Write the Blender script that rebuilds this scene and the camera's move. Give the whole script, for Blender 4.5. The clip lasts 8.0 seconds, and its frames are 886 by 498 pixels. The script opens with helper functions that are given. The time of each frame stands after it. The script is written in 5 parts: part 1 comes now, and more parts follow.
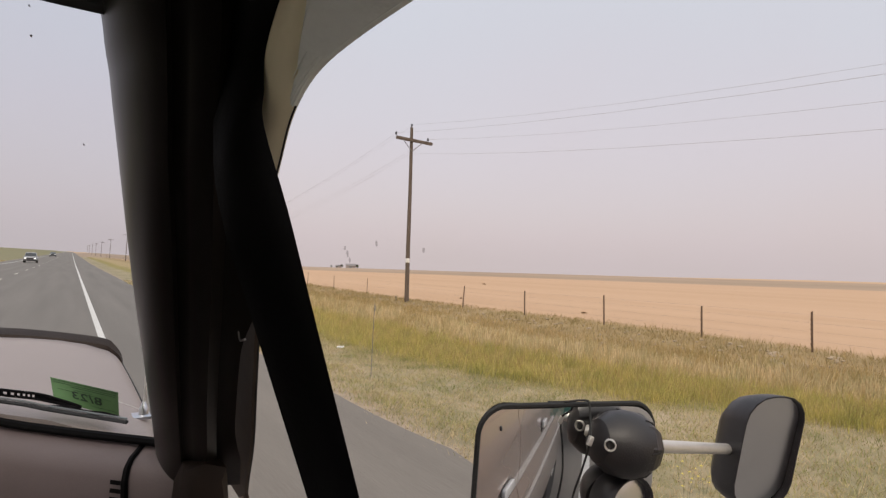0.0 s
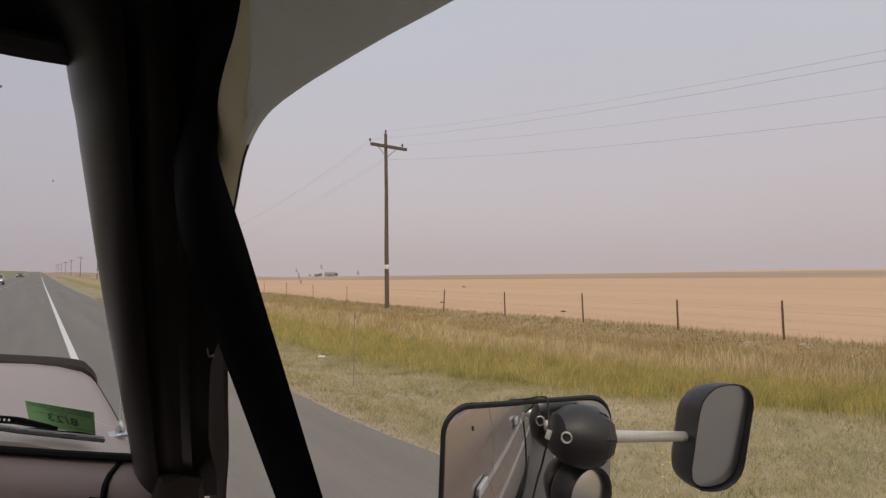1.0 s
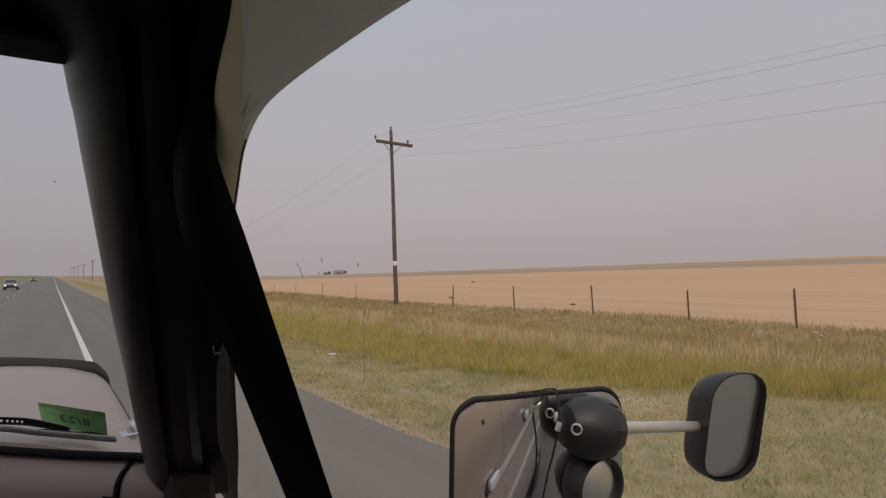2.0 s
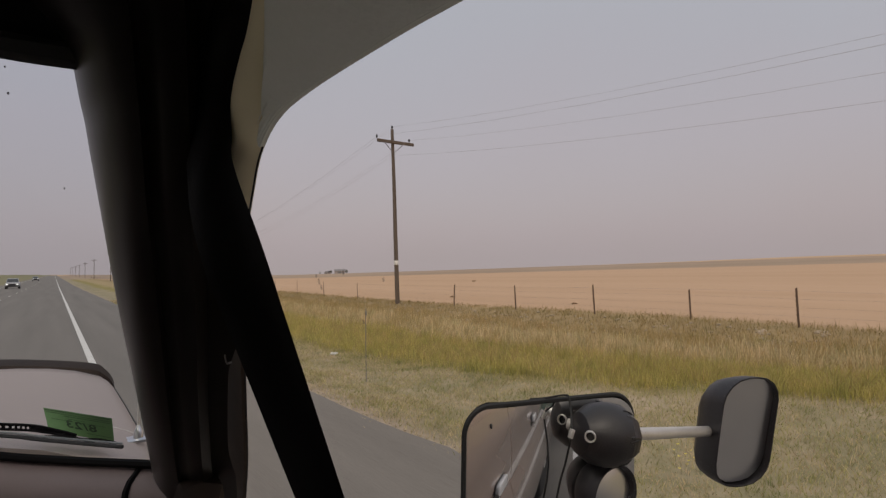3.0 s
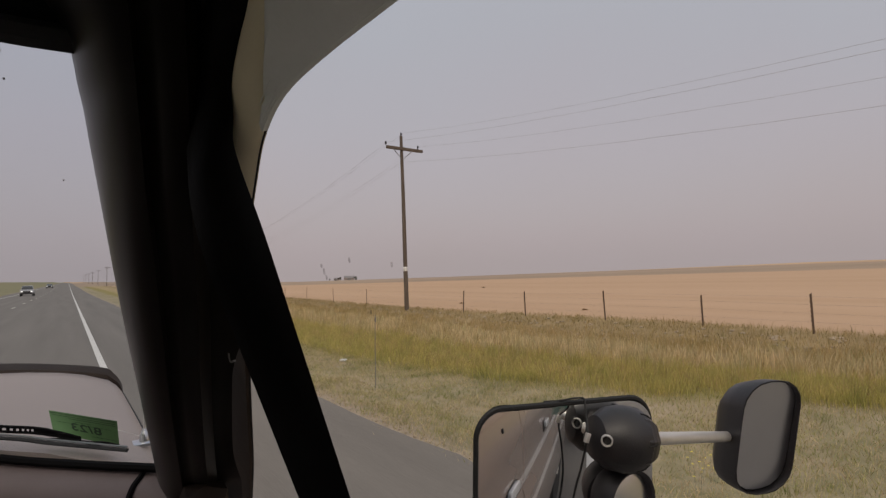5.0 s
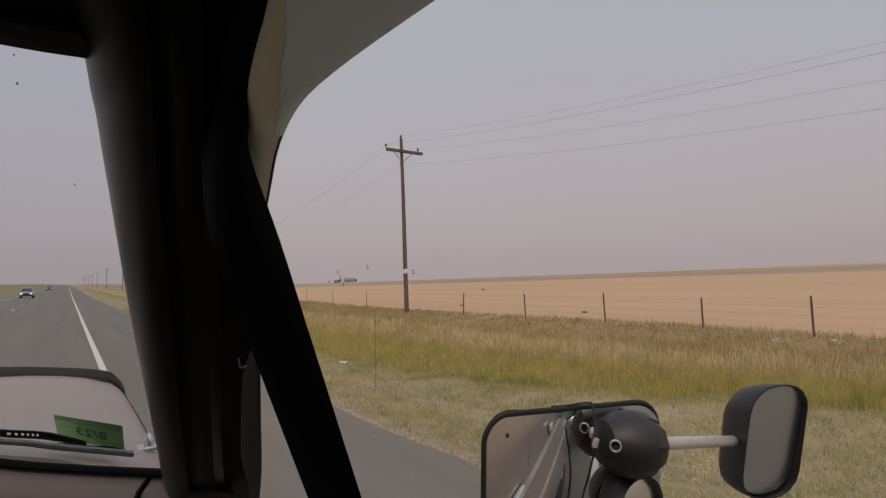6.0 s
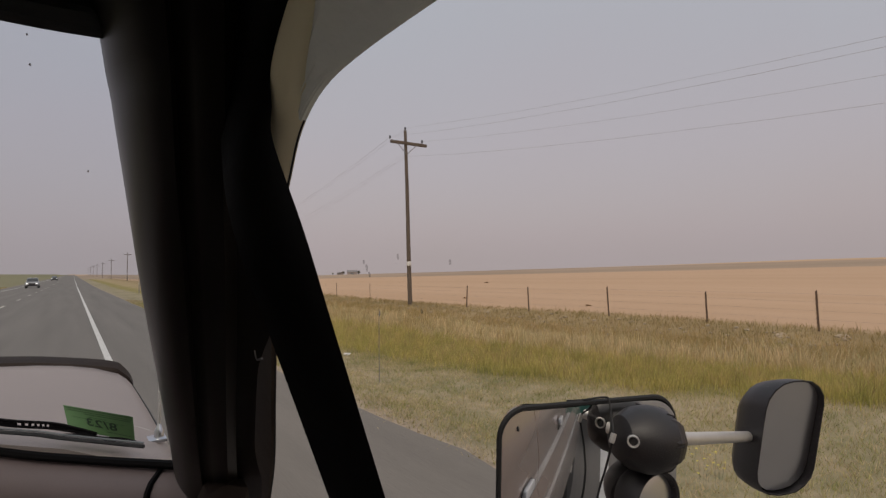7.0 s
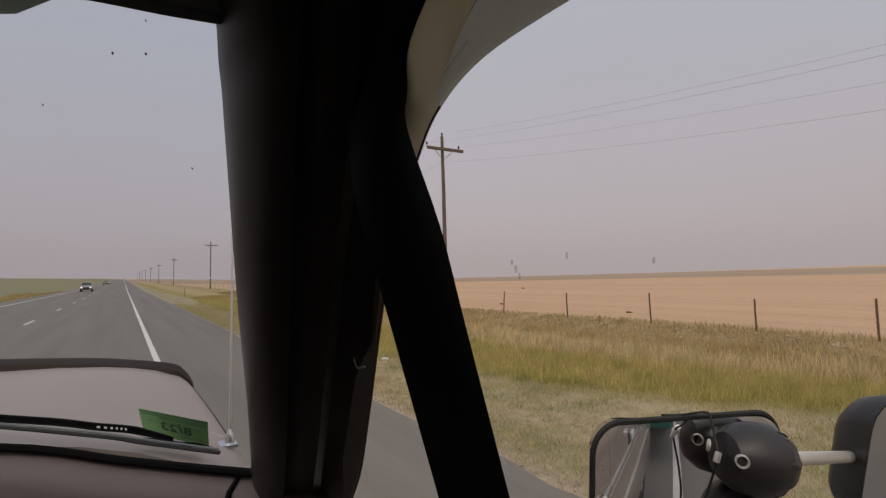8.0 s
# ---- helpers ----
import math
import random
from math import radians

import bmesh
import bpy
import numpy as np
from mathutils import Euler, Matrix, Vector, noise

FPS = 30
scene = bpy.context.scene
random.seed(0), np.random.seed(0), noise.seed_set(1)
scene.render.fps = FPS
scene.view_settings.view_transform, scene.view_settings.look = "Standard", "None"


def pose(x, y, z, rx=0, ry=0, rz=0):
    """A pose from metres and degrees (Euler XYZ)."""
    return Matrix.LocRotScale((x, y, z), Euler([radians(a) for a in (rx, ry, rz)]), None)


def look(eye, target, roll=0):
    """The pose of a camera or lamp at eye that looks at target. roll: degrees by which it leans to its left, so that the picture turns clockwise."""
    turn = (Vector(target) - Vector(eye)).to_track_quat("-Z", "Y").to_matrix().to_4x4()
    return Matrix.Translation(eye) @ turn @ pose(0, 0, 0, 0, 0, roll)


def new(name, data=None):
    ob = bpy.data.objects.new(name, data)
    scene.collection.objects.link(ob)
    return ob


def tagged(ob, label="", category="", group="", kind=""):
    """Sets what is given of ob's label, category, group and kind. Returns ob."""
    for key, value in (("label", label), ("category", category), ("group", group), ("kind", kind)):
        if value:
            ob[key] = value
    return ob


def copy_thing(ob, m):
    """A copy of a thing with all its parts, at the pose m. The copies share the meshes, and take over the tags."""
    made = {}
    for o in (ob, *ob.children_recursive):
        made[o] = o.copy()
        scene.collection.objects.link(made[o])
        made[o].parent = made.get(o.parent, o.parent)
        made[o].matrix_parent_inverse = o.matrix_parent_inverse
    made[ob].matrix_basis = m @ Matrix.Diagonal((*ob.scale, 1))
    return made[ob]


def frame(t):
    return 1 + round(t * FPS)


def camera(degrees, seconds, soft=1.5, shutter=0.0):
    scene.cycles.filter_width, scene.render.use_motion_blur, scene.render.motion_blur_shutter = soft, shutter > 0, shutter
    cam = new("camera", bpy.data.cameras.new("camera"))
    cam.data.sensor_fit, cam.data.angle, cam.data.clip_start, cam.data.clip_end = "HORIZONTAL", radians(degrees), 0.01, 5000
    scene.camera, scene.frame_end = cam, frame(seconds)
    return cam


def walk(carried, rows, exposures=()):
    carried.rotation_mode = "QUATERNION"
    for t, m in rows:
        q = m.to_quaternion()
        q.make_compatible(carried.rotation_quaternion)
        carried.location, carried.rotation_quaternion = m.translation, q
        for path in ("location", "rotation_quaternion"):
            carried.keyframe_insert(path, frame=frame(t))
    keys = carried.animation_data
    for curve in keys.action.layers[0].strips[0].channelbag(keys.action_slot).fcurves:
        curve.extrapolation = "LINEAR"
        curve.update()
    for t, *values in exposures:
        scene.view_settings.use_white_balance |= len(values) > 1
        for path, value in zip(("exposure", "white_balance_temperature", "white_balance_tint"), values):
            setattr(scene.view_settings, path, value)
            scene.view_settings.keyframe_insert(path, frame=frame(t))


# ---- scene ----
# The camera is held in the cab: seconds, eye x, y, z, degrees to the right of the road, degrees up, lean to the right.
cam = camera(80.0, 8.0, soft=1.35)
PATH = [
    (0.0, 0.0125, 0.0081, 1.7140, 35.08, 2.13, -2.25),
    (0.5, 0.0154, -0.0222, 1.7195, 37.35, 2.65, -1.79),
    (1.0, 0.0095, -0.0333, 1.7206, 37.35, 2.63, 0.11),
    (1.5, 0.0161, -0.0346, 1.7157, 36.59, 2.29, 1.32),
    (3.0, 0.0100, -0.0186, 1.7251, 36.37, 2.06, 1.37),
    (3.5, 0.0118, -0.0119, 1.7237, 36.11, 2.12, 1.41),
    (4.0, 0.0135, -0.0064, 1.7205, 35.92, 2.21, 1.45),
    (4.5, 0.0184, -0.0050, 1.7154, 35.51, 2.49, 1.54),
    (6.0, 0.0121, 0.0018, 1.7186, 35.43, 3.03, 1.49),
    (6.5, 0.0027, 0.0124, 1.7168, 35.77, 2.88, 1.36),
    (7.0, 0.0076, 0.0183, 1.7180, 35.05, 2.23, 1.15),
    (7.5, -0.0022, 0.0349, 1.7091, 34.01, 2.58, 0.89),
    (8.0, -0.0203, 0.0704, 1.7171, 31.21, 2.90, 0.99),
]


def held(x, y, z, right, up, lean):
    return pose(x, y, z, 0, 0, -right) @ pose(0, 0, 0, 90 + up) @ pose(0, 0, 0, 0, 0, -lean)


LIGHTNESS = [(0.0, 0.65), (0.5, 0.50), (1.0, 0.34), (1.5, 0.17), (3.0, 0.02), (7.5, 0.02), (8.0, 0.09)]
walk(cam, [(r[0], held(*r[1:])) for r in PATH], LIGHTNESS)

# ---- world and sun: smoky, overcast afternoon ----
world = bpy.data.worlds.new("smoky_sky")
scene.world = world
world.use_nodes = True
wn, wl = world.node_tree.nodes, world.node_tree.links
wn.clear()
sky = wn.new("ShaderNodeTexSky")
sky.sky_type, sky.sun_disc = "NISHITA", False
sky.sun_elevation, sky.sun_rotation = radians(47.5), radians(217)
sky.dust_density, sky.air_density, sky.ozone_density = 6.0, 1.5, 1.0
bg_sky = wn.new("ShaderNodeBackground")
bg_sky.inputs["Strength"].default_value = 0.015
wl.new(sky.outputs[0], bg_sky.inputs["Color"])
geo = wn.new("ShaderNodeTexCoord")
sep = wn.new("ShaderNodeSeparateXYZ")
wl.new(geo.outputs["Generated"], sep.inputs[0])
smoke = wn.new("ShaderNodeValToRGB")
smoke.color_ramp.elements[0].position, smoke.color_ramp.elements[0].color = 0.0, (0.390, 0.334, 0.336, 1)
smoke.color_ramp.elements[1].position, smoke.color_ramp.elements[1].color = 0.75, (0.42, 0.45, 0.50, 1)
for at, colour in ((0.06, (0.400, 0.342, 0.354, 1)), (0.22, (0.407, 0.363, 0.386, 1)), (0.42, (0.398, 0.390, 0.420, 1))):
    smoke.color_ramp.elements.new(at).color = colour
cloud = wn.new("ShaderNodeTexNoise")
cloud.inputs["Scale"].default_value, cloud.inputs["Detail"].default_value = 2.2, 3.0
wl.new(geo.outputs["Generated"], cloud.inputs["Vector"])
shift = wn.new("ShaderNodeMath")
shift.operation = "MULTIPLY_ADD"
shift.inputs[1].default_value = 0.20
wl.new(cloud.outputs[0], shift.inputs[0])
lower = wn.new("ShaderNodeMath")
lower.operation = "SUBTRACT"
lower.inputs[1].default_value = 0.10
wl.new(sep.outputs[2], lower.inputs[0])
wl.new(lower.outputs[0], shift.inputs[2])
wl.new(shift.outputs[0], smoke.inputs[0])
bg_smoke = wn.new("ShaderNodeBackground")
bg_smoke.inputs["Strength"].default_value = 1.0
towards = wn.new("ShaderNodeVectorMath")
towards.operation = "DOT_PRODUCT"
towards.inputs[1].default_value = Vector((-33, -44, 60)).normalized()
wl.new(geo.outputs["Generated"], towards.inputs[0])
glow, gain = wn.new("ShaderNodeMath"), wn.new("ShaderNodeMath")
glow.operation, gain.operation = "POWER", "MULTIPLY_ADD"
glow.inputs[1].default_value, gain.inputs[1].default_value, gain.inputs[2].default_value = 2.0, 1.9, 0.0
half = wn.new("ShaderNodeMath")
half.operation, half.inputs[1].default_value = "MAXIMUM", 0.0
wl.new(towards.outputs["Value"], half.inputs[0])
wl.new(half.outputs[0], glow.inputs[0])
wl.new(glow.outputs[0], gain.inputs[0])
bg_glow = wn.new("ShaderNodeBackground")
bg_glow.inputs["Color"].default_value = (0.44, 0.345, 0.25, 1)
wl.new(gain.outputs[0], bg_glow.inputs["Strength"])
wl.new(smoke.outputs[0], bg_smoke.inputs["Color"])
both = wn.new("ShaderNodeAddShader")
wl.new(bg_sky.outputs[0], both.inputs[0])
wl.new(bg_smoke.outputs[0], both.inputs[1])
all_sky = wn.new("ShaderNodeAddShader")
wl.new(both.outputs[0], all_sky.inputs[0])
wl.new(bg_glow.outputs[0], all_sky.inputs[1])
out = wn.new("ShaderNodeOutputWorld")
wl.new(all_sky.outputs[0], out.inputs["Surface"])

sun_lamp = bpy.data.lights.new("sun", "SUN")
sun_lamp.energy, sun_lamp.angle, sun_lamp.color = 0.45, radians(25), (1.0, 0.90, 0.78)
sun = new("sun", sun_lamp)
sun.matrix_world = look((0, 0, 60), (33, 44, 0))


# ---- materials ----
def paint(name, stops, scale=6.0, rough=0.6, metal=0.0, bump=0.0, fine=60.0, coat=0.0, spec=0.5, detail=6.0, stretch=(1, 1, 1), mix=0.35):
    """A surface whose colour runs over the stops with coarse and fine noise, in metres."""
    m = bpy.data.materials.new(name)
    m.use_nodes = True
    n, l = m.node_tree.nodes, m.node_tree.links
    p = n["Principled BSDF"]
    place = n.new("ShaderNodeNewGeometry")
    sc = n.new("ShaderNodeVectorMath")
    sc.operation = "MULTIPLY"
    sc.inputs[1].default_value = stretch
    l.new(place.outputs["Position"], sc.inputs[0])
    a, b = n.new("ShaderNodeTexNoise"), n.new("ShaderNodeTexNoise")
    for node, s in ((a, scale), (b, fine)):
        node.inputs["Scale"].default_value, node.inputs["Detail"].default_value = s, detail
        l.new(sc.outputs[0], node.inputs["Vector"])
    mx = n.new("ShaderNodeMix")
    mx.inputs[0].default_value = mix
    l.new(a.outputs[0], mx.inputs[2])
    l.new(b.outputs[0], mx.inputs[3])
    ramp = n.new("ShaderNodeValToRGB")
    ramp.color_ramp.elements[0].position, ramp.color_ramp.elements[1].position = 0.3, 0.7
    ramp.color_ramp.elements[0].color, ramp.color_ramp.elements[1].color = (*stops[0], 1), (*stops[-1], 1)
    for k, s in enumerate(stops[1:-1]):
        ramp.color_ramp.elements.new(0.3 + 0.4 * (k + 1) / (len(stops) - 1)).color = (*s, 1)
    l.new(mx.outputs[0], ramp.inputs[0])
    l.new(ramp.outputs[0], p.inputs["Base Color"])
    p.inputs["Roughness"].default_value, p.inputs["Metallic"].default_value = rough, metal
    p.inputs["Coat Weight"].default_value, p.inputs["Specular IOR Level"].default_value = coat, spec
    if bump:
        bp = n.new("ShaderNodeBump")
        bp.inputs["Strength"].default_value, bp.inputs["Distance"].default_value = bump, 0.01
        l.new(b.outputs[0], bp.inputs["Height"])
        l.new(bp.outputs[0], p.inputs["Normal"])
    return m


def glass(name, gloss=0.04, tint=(0.97, 0.98, 0.98)):
    m = bpy.data.materials.new(name)
    m.use_nodes = True
    n, l = m.node_tree.nodes, m.node_tree.links
    n.clear()
    o, mixer = n.new("ShaderNodeOutputMaterial"), n.new("ShaderNodeMixShader")
    clear, shiny = n.new("ShaderNodeBsdfTransparent"), n.new("ShaderNodeBsdfGlossy")
    clear.inputs[0].default_value = (*tint, 1)
    shiny.inputs["Roughness"].default_value = 0.02
    mixer.inputs[0].default_value = gloss
    l.new(clear.outputs[0], mixer.inputs[1])
    l.new(shiny.outputs[0], mixer.inputs[2])
    l.new(mixer.outputs[0], o.inputs[0])
    return m


def blades(name, low, high, dry, top=0.5):
    """Grass: green at the foot, straw at the tip, each blade its own tone."""
    m = bpy.data.materials.new(name)
    m.use_nodes = True
    n, l = m.node_tree.nodes, m.node_tree.links
    p = n["Principled BSDF"]
    g = n.new("ShaderNodeNewGeometry")
    ht = n.new("ShaderNodeUVMap")
    s = n.new("ShaderNodeSeparateXYZ")
    l.new(ht.outputs[0], s.inputs[0])
    up, tone = n.new("ShaderNodeValToRGB"), n.new("ShaderNodeMix")
    up.color_ramp.elements[0].color, up.color_ramp.elements[1].color = (*low, 1), (*high, 1)
    up.color_ramp.elements[0].position, up.color_ramp.elements[1].position = 0.1, top
    l.new(s.outputs[1], up.inputs[0])
    patch = n.new("ShaderNodeTexNoise")
    patch.inputs["Scale"].default_value, patch.inputs["Detail"].default_value = 0.5, 4.0
    l.new(g.outputs["Position"], patch.inputs["Vector"])
    add = n.new("ShaderNodeMath")
    add.operation = "MULTIPLY"
    l.new(g.outputs["Random Per Island"], add.inputs[0])
    l.new(patch.outputs[0], add.inputs[1])
    tone.data_type = "RGBA"
    scale = n.new("ShaderNodeMath")
    scale.operation = "MULTIPLY"
    scale.use_clamp = True
    scale.inputs[1].default_value = 2.0
    l.new(add.outputs[0], scale.inputs[0])
    l.new(scale.outputs[0], tone.inputs[0])
    l.new(up.outputs[0], tone.inputs[6])
    tone.inputs[7].default_value = (*dry, 1)
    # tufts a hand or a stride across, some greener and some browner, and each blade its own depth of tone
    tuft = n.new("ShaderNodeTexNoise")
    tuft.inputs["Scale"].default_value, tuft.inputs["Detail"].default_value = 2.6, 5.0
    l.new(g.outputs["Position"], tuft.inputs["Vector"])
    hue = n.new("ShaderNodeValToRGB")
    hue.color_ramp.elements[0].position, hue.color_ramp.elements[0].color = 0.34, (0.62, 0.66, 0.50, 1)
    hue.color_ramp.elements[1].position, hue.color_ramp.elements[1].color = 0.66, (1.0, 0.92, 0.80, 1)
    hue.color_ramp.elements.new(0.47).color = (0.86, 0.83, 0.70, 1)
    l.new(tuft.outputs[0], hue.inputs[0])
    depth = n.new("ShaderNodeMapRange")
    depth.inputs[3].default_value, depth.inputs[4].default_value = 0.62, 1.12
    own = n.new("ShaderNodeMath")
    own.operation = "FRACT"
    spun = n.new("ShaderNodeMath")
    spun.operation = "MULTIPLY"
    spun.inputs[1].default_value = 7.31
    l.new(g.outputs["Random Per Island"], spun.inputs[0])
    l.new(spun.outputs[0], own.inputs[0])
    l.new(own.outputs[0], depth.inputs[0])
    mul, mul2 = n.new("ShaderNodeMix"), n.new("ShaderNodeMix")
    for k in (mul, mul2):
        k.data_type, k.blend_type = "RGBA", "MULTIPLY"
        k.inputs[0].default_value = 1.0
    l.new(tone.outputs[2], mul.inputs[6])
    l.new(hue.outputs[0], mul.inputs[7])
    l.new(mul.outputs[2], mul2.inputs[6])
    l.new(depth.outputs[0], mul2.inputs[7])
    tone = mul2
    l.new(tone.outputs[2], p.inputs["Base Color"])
    p.inputs["Roughness"].default_value, p.inputs["Specular IOR Level"].default_value = 0.9, 0.1
    thin, mixer = n.new("ShaderNodeBsdfTranslucent"), n.new("ShaderNodeMixShader")
    mixer.inputs[0].default_value = 0.5
    l.new(tone.outputs[2], thin.inputs["Color"])
    l.new(p.outputs[0], mixer.inputs[1])
    l.new(thin.outputs[0], mixer.inputs[2])
    l.new(mixer.outputs[0], n["Material Output"].inputs[0])
    return m


TAN = paint("beige_car_paint", [(0.290, 0.243, 0.224), (0.325, 0.272, 0.250)], 3.0, 0.45, coat=0.06, fine=90, spec=0.28)
GLOSS = paint("polished_beige_paint", [(0.355, 0.262, 0.215), (0.385, 0.288, 0.238)], 3.0, 0.22, coat=1.0, fine=90, spec=0.5)
CREAM = paint("beige_frame_paint", [(0.80, 0.72, 0.52), (0.86, 0.77, 0.56)], 9.0, 0.55, bump=0.05)
LINER = paint("grey_headliner", [(0.80, 0.82, 0.79), (0.85, 0.87, 0.84)], 14.0, 0.9, bump=0.15, fine=300)
# unseen floor and far door card, made pale to bounce light into the cab
CAB_BOUNCE = paint("pale_cab_bounce", [(0.46, 0.45, 0.42), (0.54, 0.53, 0.50)], 25.0, 0.95, bump=0.3, fine=300, spec=0.1)
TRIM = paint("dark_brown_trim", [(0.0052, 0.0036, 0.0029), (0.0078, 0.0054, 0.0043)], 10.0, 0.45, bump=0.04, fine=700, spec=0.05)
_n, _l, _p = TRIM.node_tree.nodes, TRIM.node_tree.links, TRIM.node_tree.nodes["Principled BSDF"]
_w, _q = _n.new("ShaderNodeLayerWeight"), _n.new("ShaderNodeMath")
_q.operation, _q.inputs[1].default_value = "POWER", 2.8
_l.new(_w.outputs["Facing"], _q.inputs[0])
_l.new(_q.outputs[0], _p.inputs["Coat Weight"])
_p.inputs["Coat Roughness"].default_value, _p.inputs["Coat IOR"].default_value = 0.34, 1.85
BROWN_TRIM = paint("brown_channel", [(0.040, 0.028, 0.021), (0.056, 0.040, 0.030)], 10.0, 0.6, bump=0.06, spec=0.2)
DARK_TRIM = paint("dark_brown_block", [(0.016, 0.011, 0.009), (0.024, 0.016, 0.012)], 10.0, 0.6, bump=0.06, spec=0.15)
BLACK = paint("black_trim", [(0.0022, 0.0021, 0.0024), (0.0040, 0.0038, 0.0042)], 12.0, 0.6, bump=0.06, fine=300, spec=0.06)
RUBBER = paint("black_rubber", [(0.007, 0.007, 0.008), (0.012, 0.012, 0.012)], 30.0, 0.7, bump=0.1, fine=250)
DASH = paint("dark_dash_vinyl", [(0.116, 0.092, 0.092), (0.142, 0.114, 0.114)], 9.0, 0.6, bump=0.06, fine=600, spec=0.35)
SHELL = paint("black_mirror_shell", [(0.015, 0.014, 0.017), (0.021, 0.020, 0.024)], 14.0, 0.42, bump=0.02, fine=900, mix=0.15)
COVER = paint("black_vinyl_cover", [(0.010, 0.0095, 0.011), (0.020, 0.018, 0.020)], 22.0, 0.40, bump=0.06, fine=420, mix=0.2)
ALU = paint("brushed_aluminium", [(0.62, 0.60, 0.57), (0.74, 0.72, 0.69)], 40.0, 0.45, metal=0.75, fine=400)
MIRROR = paint("mirror_glass", [(0.90, 0.90, 0.90), (0.93, 0.93, 0.93)], 5.0, 0.015, metal=1.0)
DULL = paint("dusty_mirror_glass", [(0.62, 0.63, 0.66), (0.68, 0.69, 0.72)], 9.0, 0.30, metal=1.0, mix=0.1)
SMOKED = paint("smoked_deflector", [(0.020, 0.013, 0.010), (0.030, 0.020, 0.015)], 12.0, 0.65, spec=0.18)
GREEN = paint("green_card", [(0.066, 0.148, 0.050), (0.084, 0.178, 0.062)], 20.0, 0.7, fine=150)
TEAL = paint("teal_trailer_paint", [(0.045, 0.15, 0.12), (0.060, 0.18, 0.145)], 4.0, 0.4)
INK = paint("dark_green_ink", [(0.010, 0.030, 0.012), (0.014, 0.040, 0.016)], 30.0, 0.8)
SPECK = paint("insect_mark", [(0.42, 0.40, 0.40), (0.60, 0.57, 0.56)], 300.0, 0.8)
TYRE = paint("tyre_rubber", [(0.018, 0.018, 0.018), (0.03, 0.029, 0.027)], 15.0, 0.85, bump=0.2)
ASPHALT = paint("worn_asphalt", [(0.126, 0.114, 0.102), (0.162, 0.148, 0.133), (0.192, 0.175, 0.157)], 1.1, 0.9, bump=0.5, fine=60, stretch=(1.5, 0.06, 1), mix=0.35)
WHITE = paint("road_white", [(0.52, 0.51, 0.49), (0.68, 0.67, 0.64)], 5.0, 0.8, fine=40)
YELLOW = paint("road_yellow", [(0.50, 0.47, 0.40), (0.62, 0.59, 0.51)], 5.0, 0.8, fine=40)
POLE = paint("weathered_pole", [(0.070, 0.055, 0.045), (0.135, 0.105, 0.085)], 3.0, 0.9, bump=0.4, fine=30, stretch=(8, 8, 0.6))
POST = paint("rusty_post", [(0.085, 0.055, 0.038), (0.145, 0.090, 0.060)], 8.0, 0.85)
WIRE = paint("grey_wire", [(0.15, 0.14, 0.14), (0.19, 0.18, 0.18)], 3.0, 0.6)
# overhead lines: lighter than the wire, haze is put into their grey
LINES = paint("hazy_line", [(0.32, 0.30, 0.30), (0.38, 0.36, 0.36)], 3.0, 0.7)
STONE = paint("pale_stone", [(0.30, 0.245, 0.175), (0.42, 0.345, 0.25)], 4.0, 0.9, bump=0.4)
SMEAR = glass("dried_smear", 0.0)
SMEAR.node_tree.nodes.clear()
_n, _l = SMEAR.node_tree.nodes, SMEAR.node_tree.links
_o, _m, _c, _d = _n.new("ShaderNodeOutputMaterial"), _n.new("ShaderNodeMixShader"), _n.new("ShaderNodeBsdfTransparent"), _n.new("ShaderNodeBsdfDiffuse")
_d.inputs[0].default_value, _m.inputs[0].default_value = (0.30, 0.26, 0.24, 1), 0.20
_l.new(_c.outputs[0], _m.inputs[1])
_l.new(_d.outputs[0], _m.inputs[2])
_l.new(_m.outputs[0], _o.inputs[0])
GLASS = glass("window_glass", 0.004)
SCREEN = glass("windscreen_glass", 0.015, (0.855, 0.895, 0.93))
VISOR = paint("grey_green_visor", [(0.42, 0.45, 0.42), (0.50, 0.53, 0.50)], 20.0, 0.9, bump=0.1)
_n, _l = VISOR.node_tree.nodes, VISOR.node_tree.links
_m, _t = _n.new("ShaderNodeMixShader"), _n.new("ShaderNodeBsdfTranslucent")
_m.inputs[0].default_value, _t.inputs[0].default_value = 0.75, (0.62, 0.70, 0.66, 1)
_l.new(_n["Principled BSDF"].outputs[0], _m.inputs[1])
_l.new(_t.outputs[0], _m.inputs[2])
_l.new(_m.outputs[0], _n["Material Output"].inputs[0])
CARGLASS = paint("dark_car_glass", [(0.03, 0.035, 0.04), (0.05, 0.055, 0.06)], 4.0, 0.1)
CARWHITE = paint("white_car_paint", [(0.60, 0.60, 0.60), (0.68, 0.68, 0.68)], 4.0, 0.3, coat=0.4)
CARDARK = paint("grey_car_paint", [(0.10, 0.11, 0.12), (0.14, 0.15, 0.16)], 4.0, 0.3, coat=0.4)
SILVER = paint("silver_car_paint", [(0.30, 0.30, 0.31), (0.37, 0.37, 0.38)], 4.0, 0.3, metal=0.3, coat=0.4)
HEADLAMP = paint("lit_headlamp", [(0.75, 0.75, 0.72), (0.82, 0.82, 0.80)], 9.0, 0.15)
HEADLAMP.node_tree.nodes["Principled BSDF"].inputs["Emission Color"].default_value = (1.0, 0.96, 0.88, 1)
HEADLAMP.node_tree.nodes["Principled BSDF"].inputs["Emission Strength"].default_value = 0.9
